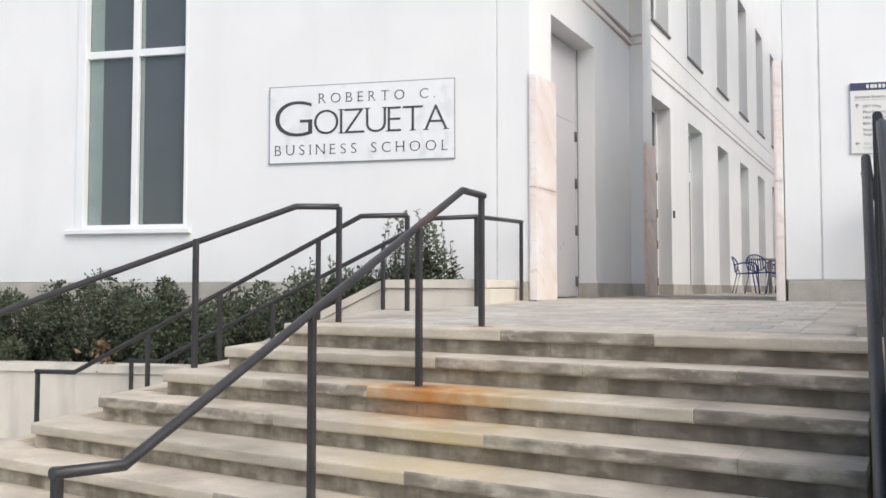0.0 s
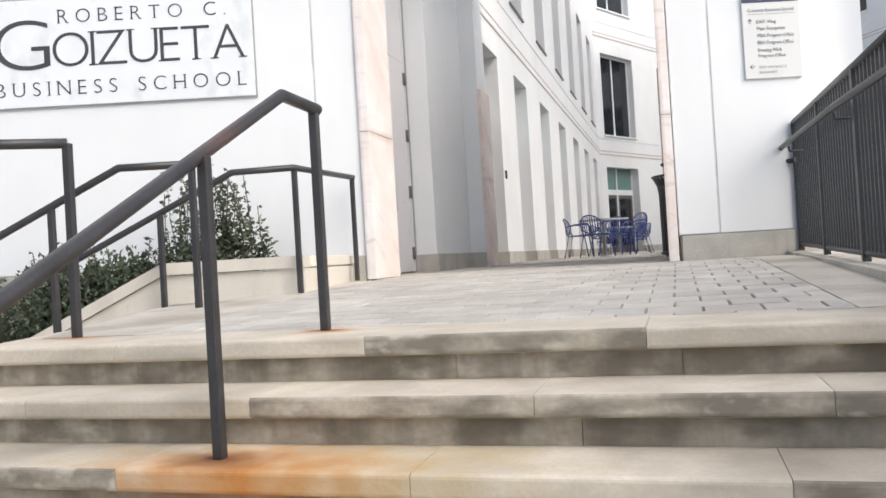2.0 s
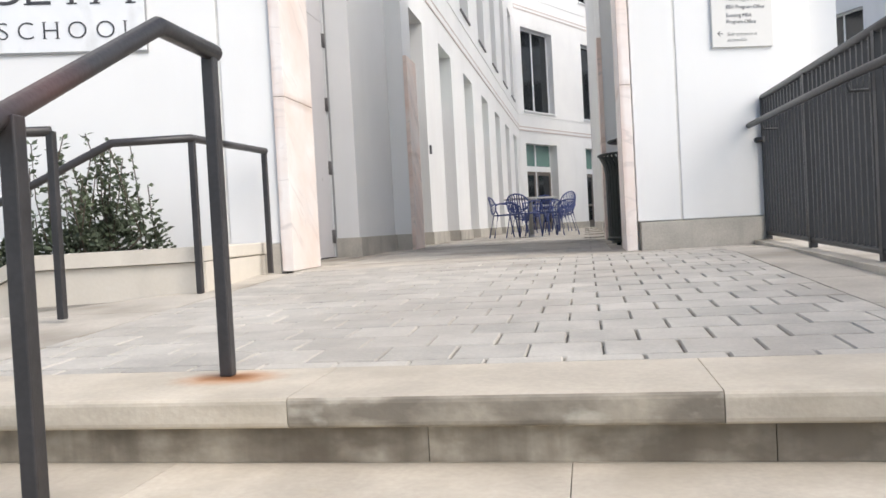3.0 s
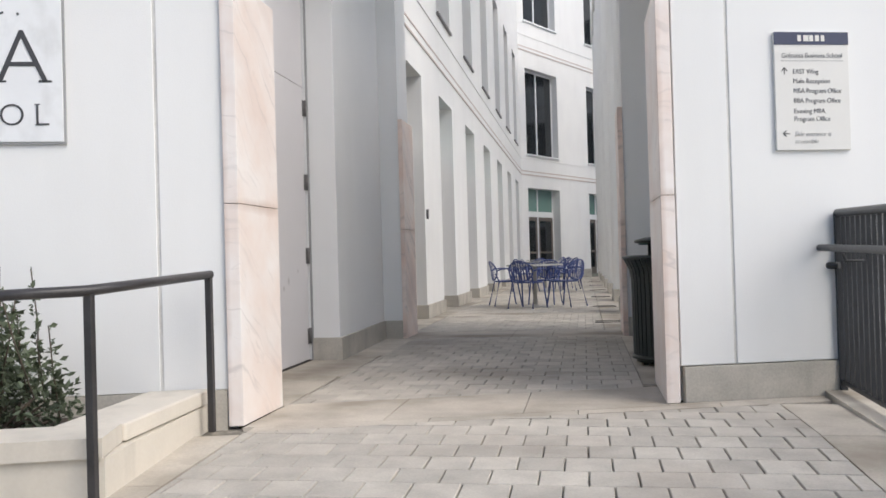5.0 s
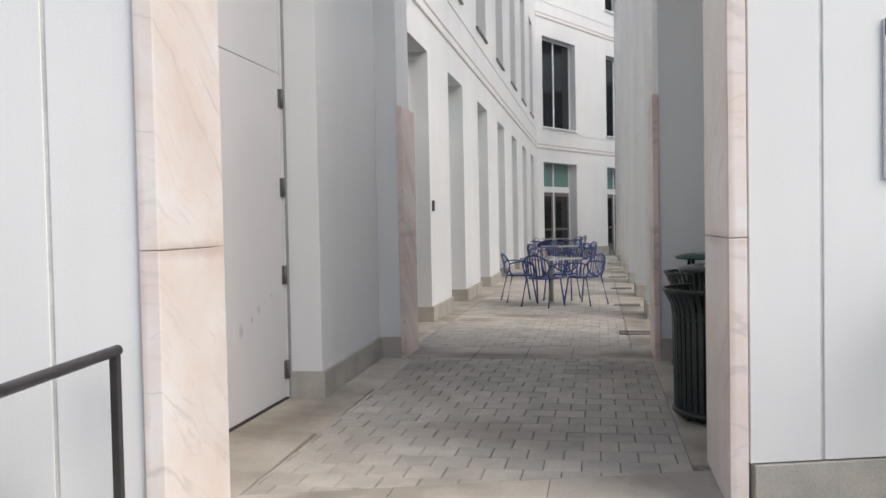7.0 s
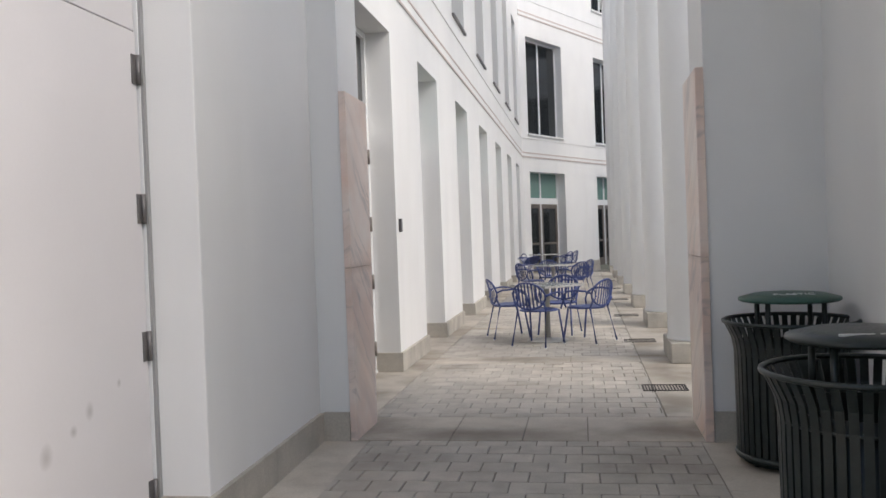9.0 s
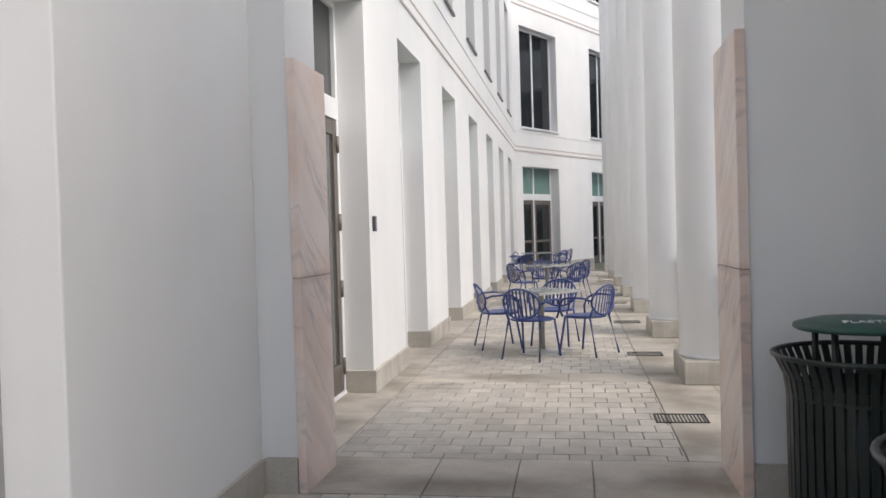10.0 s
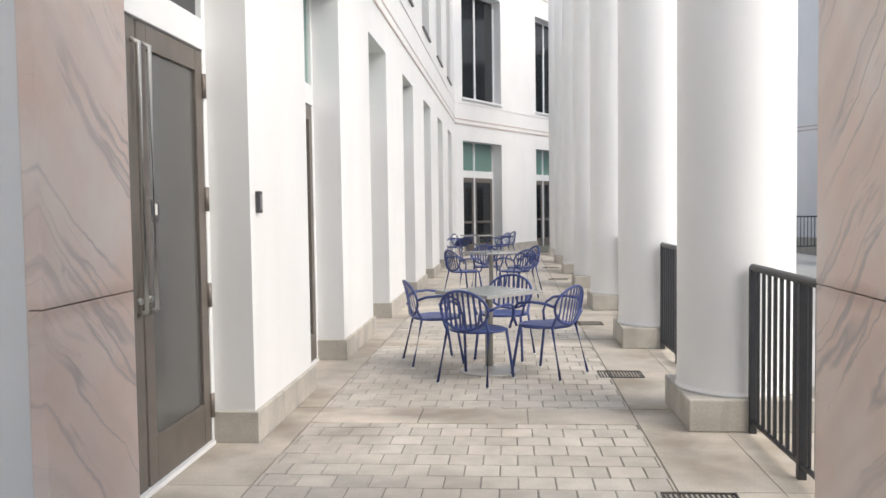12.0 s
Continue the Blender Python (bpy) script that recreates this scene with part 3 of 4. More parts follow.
for a, b in UP:
    rows += [(WX - 0.6, WX, y, a, 4.9, 8.1), (WX - 0.6, WX, a, b, 8.1, 12.5)]
    y = b
rows.append((WX - 0.6, WX, y, 36.0, 4.9, 8.1))
y = 13.63
for a, b in UP:
    rows.append((WX - 0.6, WX, y, a, 8.1, 12.5))
    y = b
rows.append((WX - 0.6, WX, y, 36.0, 8.1, 12.5))
wlong = thing("wall_colonnade", pose(0, 0, 0), "long white stucco wall with tall door openings and windows above", "wall", kind="structure")
for r in rows:
    part("wall_section", boxes(r), STUCCO, wlong)
part("band", boxes((WX, WX + 0.012, 13.64, 36.0, 3.985, 4.155)), STUCCO, wlong)
for z0, z1 in ((3.985, 4.012), (4.128, 4.155)):
    part("pink_band", boxes((WX + 0.0125, WX + 0.018, 13.64, 36.0, z0, z1)), BAND, wlong, "pale pink stone strip")
part("string_course", boxes((WX, WX + 0.014, 13.64, 36.0, 4.60, 4.63)), STUCCO, wlong)
prev = 13.64
for a, b in OP + [(36.0, 36.3)]:
    if a - prev > 0.1:
        part("plinth", boxes((WX - 0.26, WX + 0.03, prev + 0.0 - (0.03 if prev > 14 else 0), min(a, 35.9) + 0.03, 0, 0.2), bev=0.005), PLINTH, wlong)
    prev = b


def tall_opening(a, b, name, doors):
    """Glazing deep in an opening of the colonnade wall: a transom light over a pair of glass doors or a fixed light."""
    x = WX - 0.29
    t = thing(name, pose(x, a, 0), "pair of bronze-framed glass doors under a white transom" if doors else "tall white-framed glazed opening in a deep reveal", "door" if doors else "window", kind="structure")
    w = b - a
    part("frame", boxes((-0.05, 0.03, 0.002, 0.055, 0, 3.538), (-0.05, 0.03, w - 0.055, w - 0.002, 0, 3.538), (-0.05, 0.03, 0.055, w - 0.055, 3.48, 3.538), (-0.05, 0.035, 0.055, w - 0.055, 2.47, 2.66), bev=0.005), TRIM, t)
    part("transom_pane", boxes((-0.02, -0.008, 0.055, w - 0.055, 2.66, 3.48)), GREENGLASS if not doors else GLASS, t)
    mid = w / 2
    for k, (p, q) in enumerate(((0.06, mid - 0.011), (mid + 0.011, w - 0.06))):
        leaf = part("door_leaf", boxes((-0.025, 0.025, p, p + 0.11, 0.030, 2.46), (-0.025, 0.025, q - 0.11, q, 0.030, 2.46), (-0.025, 0.025, p + 0.11, q - 0.11, 2.33, 2.46), (-0.025, 0.025, p + 0.11, q - 0.11, 0.030, 0.28), bev=0.004), BRONZE, t, "bronze door leaf")
        part("pane", boxes((-0.006, 0.006, p + 0.11, q - 0.11, 0.28, 2.33)), DOORGLASS, leaf, "grey glass")
        if doors:
            hy = p + 0.05 if k else q - 0.05
            part("pull_handle", tubes((((0.026, hy, 0.95), (0.07, hy, 0.97), (0.07, hy, 2.33), (0.026, hy, 2.35)), 0.012)), STEEL, leaf, "long vertical steel pull")
            bm = bmesh.new()
            tube(bm, ((0.02, hy, 1.02), (0.045, hy, 1.02)), 0.018, 12)
            part("lock", bm, STEEL, leaf)
            if k:
                for z in (0.25, 0.95, 1.55, 2.25):
                    part("hinge", tubes((((0.03, q + 0.004, z - 0.075), (0.03, q + 0.004, z + 0.075)), 0.018)), BRONZE, leaf)
                part("door_sticker", boxes((0.0065, 0.008, p + 0.16, p + 0.26, 1.42, 1.54)), LETTER, leaf, "small dark square door sticker")
                part("sticker_mark", boxes((0.0082, 0.0092, p + 0.19, p + 0.23, 1.46, 1.52)), SIGNGREY, leaf)
    part("weatherstrip", boxes((-0.01, 0.012, mid - 0.0105, mid + 0.0105, 0.012, 2.468)), TRIM, t, "white strip between the leaves")
    part("threshold", boxes((-0.05, 0.05, 0.056, w - 0.056, 0.002, 0.026)), TRIM, t, "pale metal threshold")
    return t


for i, (a, b) in enumerate(OP):
    tall_opening(a, b, "door_%d" % (i + 2), i == 0)


def upper_window(a, b, z0, z1, m, name):
    t = thing(name, m, "tall upper-storey window with dark glass and a thin dark sill", "window", kind="structure")
    w = b - a
    part("frame", boxes((-0.05, 0.0, 0, 0.04, z0, z1), (-0.05, 0.0, w - 0.04, w, z0, z1), (-0.05, 0.0, w / 2 - 0.025, w / 2 + 0.025, z0, z1), (-0.05, 0.0, 0.04, w - 0.04, z1 - 0.05, z1)), TRIM, t)
    part("pane", boxes((-0.03, -0.02, 0.04, w / 2 - 0.025, z0, z1 - 0.05)), GLASS, t)
    part("pane", boxes((-0.03, -0.02, w / 2 + 0.025, w - 0.04, z0, z1 - 0.05)), GLASS, t)
    part("sill", boxes((-0.05, 0.30, -0.03, w + 0.03, z0 - 0.03, z0 + 0.012)), HINGE, t, "thin dark metal sill")
    return t


for i, (a, b) in enumerate(UP):
    upper_window(a, b, 4.9, 8.1, pose(WX - 0.26, a, 0), "window_%d" % (i + 2))

rd = thing("card_reader", pose(WX, 16.17, 1.46), "small black card reader box on the white pier", "card reader")
part("body", boxes((0.001, 0.03, -0.035, 0.035, 0, 0.14), bev=0.006), LETTER, rd)
part("face", boxes((0.0302, 0.032, -0.022, 0.022, 0.02, 0.12)), TEXTGREY, rd)

# ---- far wing, turned by 28 degrees ----
FAR = pose(-3.96, 36.0, 0, 0, 0, 62)


def far_wing(m, length, name, start=0.45, step=5.0, width=2.45):
    """A white wing in its own frame: x along it, y behind its face."""
    cuts, x = [], start
    while x + width < length:
        cuts.append((x, x + width))
        x += step
    rows = []
    for z0, z1, zl in ((0.0, 3.5, 4.8), (4.8, 8.15, 10.0), (10.0, 13.0, 15.0)):
        x = 0.0
        for a, b in cuts:
            rows += [(x, a, 0, 0.5, z0, zl), (a, b, 0, 0.5, z1, zl)]
            x = b
        rows.append((x, length, 0, 0.5, z0, zl))
    w = thing(name, m, "white three-storey wing with tall windows and thin bands", "wall", kind="structure")
    for r in rows:
        part("wall_section", boxes(r), STUCCO, w)
    for z in (3.93, 8.75):
        part("band", boxes((0, length, -0.012, -0.001, z + 0.05, z + 0.225)), STUCCO, w)
        for k in (0.05, 0.185):
            part("pink_band", boxes((0, length, -0.02, -0.0125, z + k, z + k + 0.04)), BAND, w, "pale pink stone strip")
    for z in (4.62, 9.4):
        part("string_course", boxes((0, length, -0.016, -0.001, z, z + 0.03)), STUCCO, w)
    x = 0.0
    for a, b in cuts + [(length, length)]:
        part("plinth", boxes((x, a, -0.03, -0.001, -1.5, 0.24)), PLINTH, w)
        x = b
    for a, b in cuts:
        d = thing("far_door", m @ pose(a, 0.36, 0), "pair of dark glass doors under a green transom light", "door", "doors of the far wing", kind="structure")
        c = b - a
        part("frame", boxes((0, 0.06, -0.03, 0.05, 0, 3.5), (c - 0.06, c, -0.03, 0.05, 0, 3.5), (c / 2 - 0.04, c / 2 + 0.04, -0.03, 0.05, 0, 3.5), (0.06, c - 0.06, -0.035, 0.05, 2.40, 2.62)), TRIM, d)
        part("transom_pane", boxes((0.06, c - 0.06, 0.0, 0.01, 2.62, 3.5)), GREENGLASS, d)
        for p, q in ((0.06, c / 2 - 0.04), (c / 2 + 0.04, c - 0.06)):
            part("door_leaf", boxes((p, p + 0.12, -0.02, 0.03, 0, 2.4), (q - 0.12, q, -0.02, 0.03, 0, 2.4), (p + 0.12, q - 0.12, -0.02, 0.03, 2.25, 2.4), (p + 0.12, q - 0.12, -0.02, 0.03, 0, 0.3), (p + 0.12, q - 0.12, -0.03, 0.02, 0.95, 1.03)), BRONZE, d)
            part("pane", boxes((p + 0.12, q - 0.12, 0.0, 0.008, 0.3, 2.25)), GLASS, d)
        for z0, z1 in ((4.8, 8.15), (10.0, 13.0)):
            u = thing("far_window", m @ pose(a, 0.30, 0), "tall dark two-light window in a white wall", "window", "windows of the far wing", kind="structure")
            part("frame", boxes((0, 0.05, -0.03, 0.05, z0, z1), (c - 0.05, c, -0.03, 0.05, z0, z1), (c / 2 - 0.04, c / 2 + 0.04, -0.03, 0.05, z0, z1), (0.05, c - 0.05, -0.03, 0.05, z1 - 0.06, z1)), TRIM, u)
            part("pane", boxes((0.05, c / 2 - 0.04, 0, 0.01, z0, z1 - 0.06)), GLASS, u)
            part("pane", boxes((c / 2 + 0.04, c - 0.05, 0, 0.01, z0, z1 - 0.06)), GLASS, u)
            part("sill", boxes((-0.05, c + 0.05, -0.36, 0.0, z0 - 0.05, z0 + 0.01)), TRIM, u)
    return w


far_wing(FAR, 10.4, "wall_far_wing")
c2 = FAR @ Vector((10.4, 0, 0))
far_wing(pose(c2.x, c2.y, 0), 6.0 - c2.x, "wall_far_wing_2", start=1.2)
far_wing(pose(6.0, c2.y, 0, 0, 0, -62), 14.0, "wall_far_wing_3", start=0.6, step=4.6, width=2.5)

# out-of-view wall, added to block sun and sky from the far wing
solid("wall_east_sun_block", boxes((16.0, 16.6, 19.0, 46.0, -1.5, 15.5)), STUCCO, None, "plain unseen white wall added to shade the far wing", "wall", kind="structure")

# ---- columns ----
def column(y):
    t = thing("column", pose(-0.79, y, 0), "smooth round white column on a square stone block", "column", "columns of the colonnade")
    part("base_block", boxes((-0.40, 0.40, -0.42, 0.42, 0, 0.215), bev=0.012), PLINTH, t, "square grey stone base block")
    bm = bmesh.new()
    lathe(bm, [(0.398, 0.216), (0.398, 0.232), (0.392, 0.24), (0.389, 0.26), (0.388, 0.5), (0.387, 2.5), (0.382, 5.0), (0.365, 9.0)], seg=48)
    part("shaft", bm, STUCCO, t)
    return t


for k in range(7):
    column(16.76 + 3.18 * k)
farcol = column(16.70)
farcol.matrix_world = pose(6.1, 31.36, -0.03)
solid("beam_colonnade", boxes((-1.19, -0.39, 13.81, 37.0, 9.0, 9.6)), STUCCO, None, "white beam carried by the columns", "beam", kind="structure")


# ---- fences ----
def guard(name, a, b, h0=0.08, h1=1.04, pitch=0.112, bar=0.0095, label="black metal railing with square upright bars"):
    """A railing between two plan points; the tops may stand at different heights."""
    (xa, ya, za), (xb, yb, zb) = a, b
    ln = math.hypot(xb - xa, yb - ya)
    ang = math.degrees(math.atan2(yb - ya, xb - xa))
    t = thing(name, pose(xa, ya, 0, 0, 0, ang), label, "railing", "railings")
    zs = lambda x, h: za + (zb - za) * x / ln + h
    part("top_rail", tubes((((0, 0, zs(0, h1)), (ln, 0, zs(ln, h1))), 0.024)), FENCE, t)
    part("bottom_rail", tubes((((0, 0, zs(0, h0)), (ln, 0, zs(ln, h0))), 0.016)), FENCE, t)
    n = max(1, round(ln / pitch))
    for i in range(n + 1):
        x = ln * i / n
        post = i in (0, n) or i % 14 == 0
        w = 0.021 if post else bar
        bm = boxes((-w, w, -w, w, zs(x, 0.0 if post else h0), zs(x, h1)))
        part("post" if post else "baluster", bm, FENCE, t).matrix_basis = pose(x, 0, 0)
    return t


guard("railing", (-0.79, 13.84, 0), (-0.79, 16.33, 0), h1=1.07)
for k in range(5):
    guard("railing", (-0.79, 17.19 + 3.18 * k, 0), (-0.79, 19.51 + 3.18 * k, 0), h1=1.07)
rg = guard("railing", (-0.20, 9.36, 0.02), (-0.22, 4.75, -0.08), 0.06, 1.06, 0.088, 0.0105, label="dark metal guard railing with close upright bars and a side handrail")
rs = guard("railing", (-0.20, 4.62, -0.10), (-0.10, 2.30, -1.36), 0.10, 1.02, 0.088, 0.0105, label="dark metal stair railing with close upright bars")
hr = thing("handrail", pose(0, 0, 0), "round dark metal handrail with a looped end", "handrail")
hp = [(-0.21, 9.32, 0.768), (-0.27, 9.38, 0.768), (-0.31, 9.45, 0.785), (-0.315, 9.465, 0.835), (-0.31, 9.42, 0.876), (-0.31, 9.25, 0.875), (-0.31, 7.0, 0.835), (-0.275, 4.75, 0.775), (-0.17, 2.35, -0.52), (-0.16, 2.05, -0.54)]
part("rail", tubes((hp, 0.021)), FENCE, hr)
for y, z in ((8.9, 0.86), (7.0, 0.83), (5.2, 0.78)):
    part("bracket", tubes((((-0.31, y, z - 0.02), (-0.30, y, z - 0.06), (-0.205, y, z - 0.06)), 0.009)), FENCE, hr)
solid("kerb_guard", blockmesh([(-0.33, 4.72), (-0.10, 4.72), (-0.08, 9.38), (-0.31, 9.36)], -0.4, [-0.06, -0.06, 0.03, 0.03]), SLAB, None, "low stone kerb under the guard railing", "kerb", kind="structure")
solid("wall_lower_right", blockmesh([(-0.10, 2.3), (0.15, 2.3), (0.15, 9.4), (-0.10, 9.4)], GROUND - 0.3, -0.10), PLANTER, None, "stone retaining wall beside the stairs", "wall", kind="structure")

guard("railing", (4.6, 38.9, -0.03), (9.1, 38.9, -0.03))

# ---- stairs: steps wrap round a corner ----
RISE, TREAD = 0.15, 0.272
UX, UY = 0.9577, 0.2878
CORNER = (-3.80, 4.57)
DC = (-0.276, -0.272)          # how the corner moves, step by step
stairs = thing("stairs", pose(0, 0, 0), "wide weathered limestone stairs, wrapping round a corner", "stairs", kind="structure")
random.seed(5)
JOINTS = {0: (-3.15, -2.18, -1.28), 1: (-3.3, -2.46, -1.58, -0.82), 2: (-3.5, -2.74, -1.86, -0.96)}


def stair_course(k):
    """Step k from the top: tread slabs with a rounded nose over recessed riser stones, along the front and the side."""
    z = -0.11 - RISE * k
    cx, cy = CORNER[0] + DC[0] * k, CORNER[1] + DC[1] * k
    x1 = -0.26
    deep = 0.36
    # front slabs
    x = cx
    first = True
    while x < x1 - 0.3:
        nx = min(x1, x + random.choice((0.95, 1.15, 1.3, 1.45)))
        later = [j for j in JOINTS.get(k, ()) if j > x + 0.1]
        if k in JOINTS:
            nx = later[0] if later else x1
        elif x1 - nx < 0.45:
            nx = x1
        back = cy + deep
        y0a, y0b = cy - 0.015 * (x - cx) - 0.0, cy - 0.015 * (nx - cx)
        left = [(x + 0.001, y0a), (nx - 0.001, y0b), (nx - 0.001, back), ((x + 0.001) if not first else x + 0.001 - 0.11, back)]
        bm = blockmesh(left, z - 0.068, z)
        front = [e for e in bm.edges if max(v.co.y for v in e.verts) < max(y0a, y0b) + 0.002 and abs(e.verts[0].co.z - e.verts[1].co.z) < 0.001]
        bmesh.ops.bevel(bm, geom=front, offset=0.014, segments=3, affect="EDGES", profile=0.5)
        ob = part("tread_slab", bm, STEP, stairs)
        if (k, round(x, 2)) == (0, -2.18) or (k and random.random() < (0.85 if x > -2.6 else 0.3)):
            ob.data.materials.append(WEATHERED)
            for f in ob.data.polygons:
                if f.normal.y < -0.6:
                    f.material_index = 1
        x, first = nx, False
    # front risers
    x = cx + 0.02
    while x < x1 - 0.2:
        nx = min(x1, x + random.choice((0.7, 0.9, 1.2)))
        if x1 - nx < 0.3:
            nx = x1
        y0a, y0b = cy - 0.015 * (x - cx) + 0.035, cy - 0.015 * (nx - cx) + 0.035
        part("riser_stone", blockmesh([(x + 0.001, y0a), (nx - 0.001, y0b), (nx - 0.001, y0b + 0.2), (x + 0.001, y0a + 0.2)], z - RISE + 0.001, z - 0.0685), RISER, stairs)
        x = nx
    # side slabs run back, square to the entrance front
    ln = 2.37 + 0.181 * k
    d = (-UY, UX)
    pos = 0.0
    while pos < ln - 0.2:
        nxt = min(ln, pos + random.choice((0.9, 1.2)))
        a = (cx + d[0] * pos, cy + d[1] * pos)
        b = (cx + d[0] * nxt, cy + d[1] * nxt)
        if pos == 0.0:
            pts = [(cx - 0.002, cy + 0.004), (cx - 0.112 + 0.108, cy + 0.03), (b[0] + UX * 0.3, b[1] + UY * 0.3), b]
        else:
            pts = [(a[0] + d[0] * 0.003, a[1] + d[1] * 0.003), (a[0] + UX * 0.3, a[1] + UY * 0.3), (b[0] + UX * 0.3, b[1] + UY * 0.3), b]
        part("tread_slab", blockmesh(pts, z - 0.0685, z - 0.0008, 0.0), STEP, stairs)
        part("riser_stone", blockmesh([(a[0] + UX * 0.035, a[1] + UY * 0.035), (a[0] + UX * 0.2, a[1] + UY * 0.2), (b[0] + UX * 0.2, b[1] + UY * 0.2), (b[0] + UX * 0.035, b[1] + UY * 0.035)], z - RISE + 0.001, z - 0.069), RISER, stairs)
        pos = nxt


for k in range(9):
    stair_course(k)
# solid core under the steps
for k in range(9):
    z = -0.11 - RISE * k - 0.07
    cx, cy = CORNER[0] + DC[0] * k, CORNER[1] + DC[1] * k
    e = 2.37 + 0.181 * k
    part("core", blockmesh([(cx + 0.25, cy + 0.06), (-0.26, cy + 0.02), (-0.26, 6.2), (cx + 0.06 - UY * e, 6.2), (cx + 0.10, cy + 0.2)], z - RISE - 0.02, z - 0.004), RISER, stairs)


# ---- landing ----
def sloped(name, pts, thick, material, m=None, parent=None, lift=0.0):
    bm = bmesh.new()
    prism(bm, pts, -2, [floor_z(y) + lift for x, y in pts])
    for v in bm.verts:
        if v.co.z < -1.9:
            v.co.z = floor_z(v.co.y) - thick
    return part(name, bm, material, parent) if parent else solid(name, bm, material)


PL = fworld(-0.45, 1.20)
PE = fworld(-0.45, 0.0)
floor = tagged(sloped("floor", [(-3.78, 4.75), (-0.3, 4.72), (-0.3, 9.36), (-1.16, 9.10), (-3.6, 8.36), (PE.x, PE.y), (PL.x, PL.y), (-4.46, 6.86), (-4.36, 6.7)], 0.15, JOINT, lift=-0.020), "paved landing of small grey pavers with stone borders", "floor", kind="structure")

def clip(poly, a, b):
    """What of a convex outline lies left of the line from a to b."""
    out = []
    side = lambda p: (b[0] - a[0]) * (p[1] - a[1]) - (b[1] - a[1]) * (p[0] - a[0])
    for i, p in enumerate(poly):
        q = poly[(i + 1) % len(poly)]
        sp, sq = side(p), side(q)
        if sp >= 0:
            out.append(p)
        if (sp > 0 > sq) or (sp < 0 < sq):
            k = sp / (sp - sq)
            out.append((p[0] + (q[0] - p[0]) * k, p[1] + (q[1] - p[1]) * k))
    return out


def area(p):
    return 0.5 * sum(p[i][0] * p[(i + 1) % len(p)][1] - p[(i + 1) % len(p)][0] * p[i][1] for i in range(len(p)))


def paver_outlines(region, pitch=0.2, gap=0.005):
    """Square pavers in running bond, cut to a convex region."""
    xs, ys_ = [p[0] for p in region], [p[1] for p in region]
    row, y = 0, math.floor(min(ys_) / pitch) * pitch
    while y < max(ys_):
        x = math.floor(min(xs) / pitch) * pitch - (pitch / 2 if row % 2 else 0)
        while x < max(xs):
            g = gap * random.uniform(0.4, 0.8)
            p = [(x + g, y + g), (x + pitch - g, y + g), (x + pitch - g, y + pitch - g), (x + g, y + pitch - g)]
            for i in range(len(region)):
                p = clip(p, region[i], region[(i + 1) % len(region)]) if len(p) > 2 else []
            if len(p) > 2 and area(p) > 0.002:
                yield p
            x += pitch
        y, row = y + pitch, row + 1


def paver_bm(bm, p, zf):
    """One paver: a block with a chamfered top, slightly out of level."""
    cx, cy = sum(q[0] for q in p) / len(p), sum(q[1] for q in p) / len(p)
    up, tx, ty = random.uniform(-0.0015, 0.002), random.uniform(-0.007, 0.007), random.uniform(-0.007, 0.007)
    z = lambda x, y: zf(y) + up + (x - cx) * tx + (y - cy) * ty
    n, c = len(p), 0.004
    ins = [(q[0] + (cx - q[0]) * c / 0.1, q[1] + (cy - q[1]) * c / 0.1) for q in p]
    lo = [bm.verts.new((x, y, zf(y) - 0.03)) for x, y in p]
    mid = [bm.verts.new((x, y, z(x, y) - 0.005)) for x, y in p]
    hi = [bm.verts.new((x, y, z(x, y))) for x, y in ins]
    bm.faces.new(hi)
    for i in range(n):
        j = (i + 1) % n
        bm.faces.new((lo[i], lo[j], mid[j], mid[i]))
        bm.faces.new((mid[i], mid[j], hi[j], hi[i]))


def lay_pavers(region, parent, zf, keep):
    rest, count = bmesh.new(), 0
    for p in paver_outlines(region):
        if count < 300 and keep(p[0][1]):
            bm = bmesh.new()
            paver_bm(bm, p, zf)
            part("paver", bm, PAVER, parent)
            count += 1
        else:
            paver_bm(rest, p, zf)
    if rest.verts:
        tagged(part("pavers", rest, PAVER, parent), kind="stuff")
    else:
        rest.free()


def slab(pts, parent, zf=floor_z, thick=0.05, lift=0.0, name="border_slab"):
    bm = bmesh.new()
    prism(bm, pts, -9, [zf(y) + lift for x, y in pts])
    for v in bm.verts:
        if v.co.z < -8:
            v.co.z = zf(v.co.y) - thick
    return part(name, bm, SLAB, parent)


flat = lambda y: 0.0
random.seed(11)
# landing borders: along the fence, the planter and the portal
for k in range(5):
    y0, y1 = 4.95 + 0.82 * k, 4.95 + 0.82 * (k + 1)
    slab([(-0.62, y0 + 0.003), (-0.315, y0 + 0.003), (-0.315, y1 - 0.003), (-0.62, y1 - 0.003)], floor)
LB = [(-3.34, 4.945), (-3.40, 6.30), (-3.44, 7.30), (-3.47, 8.16)]
for i, (p, q) in enumerate(zip(LB, LB[1:])):
    l0 = [(-3.80, 4.945), (-4.20, 6.30), (PL.x + 0.01, PL.y + 0.2), (PE.x + 0.02, PE.y - 0.18)][i]
    l1 = [(-3.80, 4.945), (-4.20, 6.30), (PL.x + 0.01, PL.y + 0.2), (PE.x + 0.02, PE.y - 0.18)][i + 1]
    slab([(p[0] - 0.003, p[1] + 0.003), (q[0] - 0.003, q[1] - 0.003), (l1[0], l1[1] - 0.003), (l0[0], l0[1] + 0.003)], floor)
edge_y = lambda x, off: 8.36 + 0.3005 * (x + 3.6) + off
strip = [(-3.46, -2.55), (-2.55, -1.75), (-1.75, -0.95), (-0.95, -0.32)]
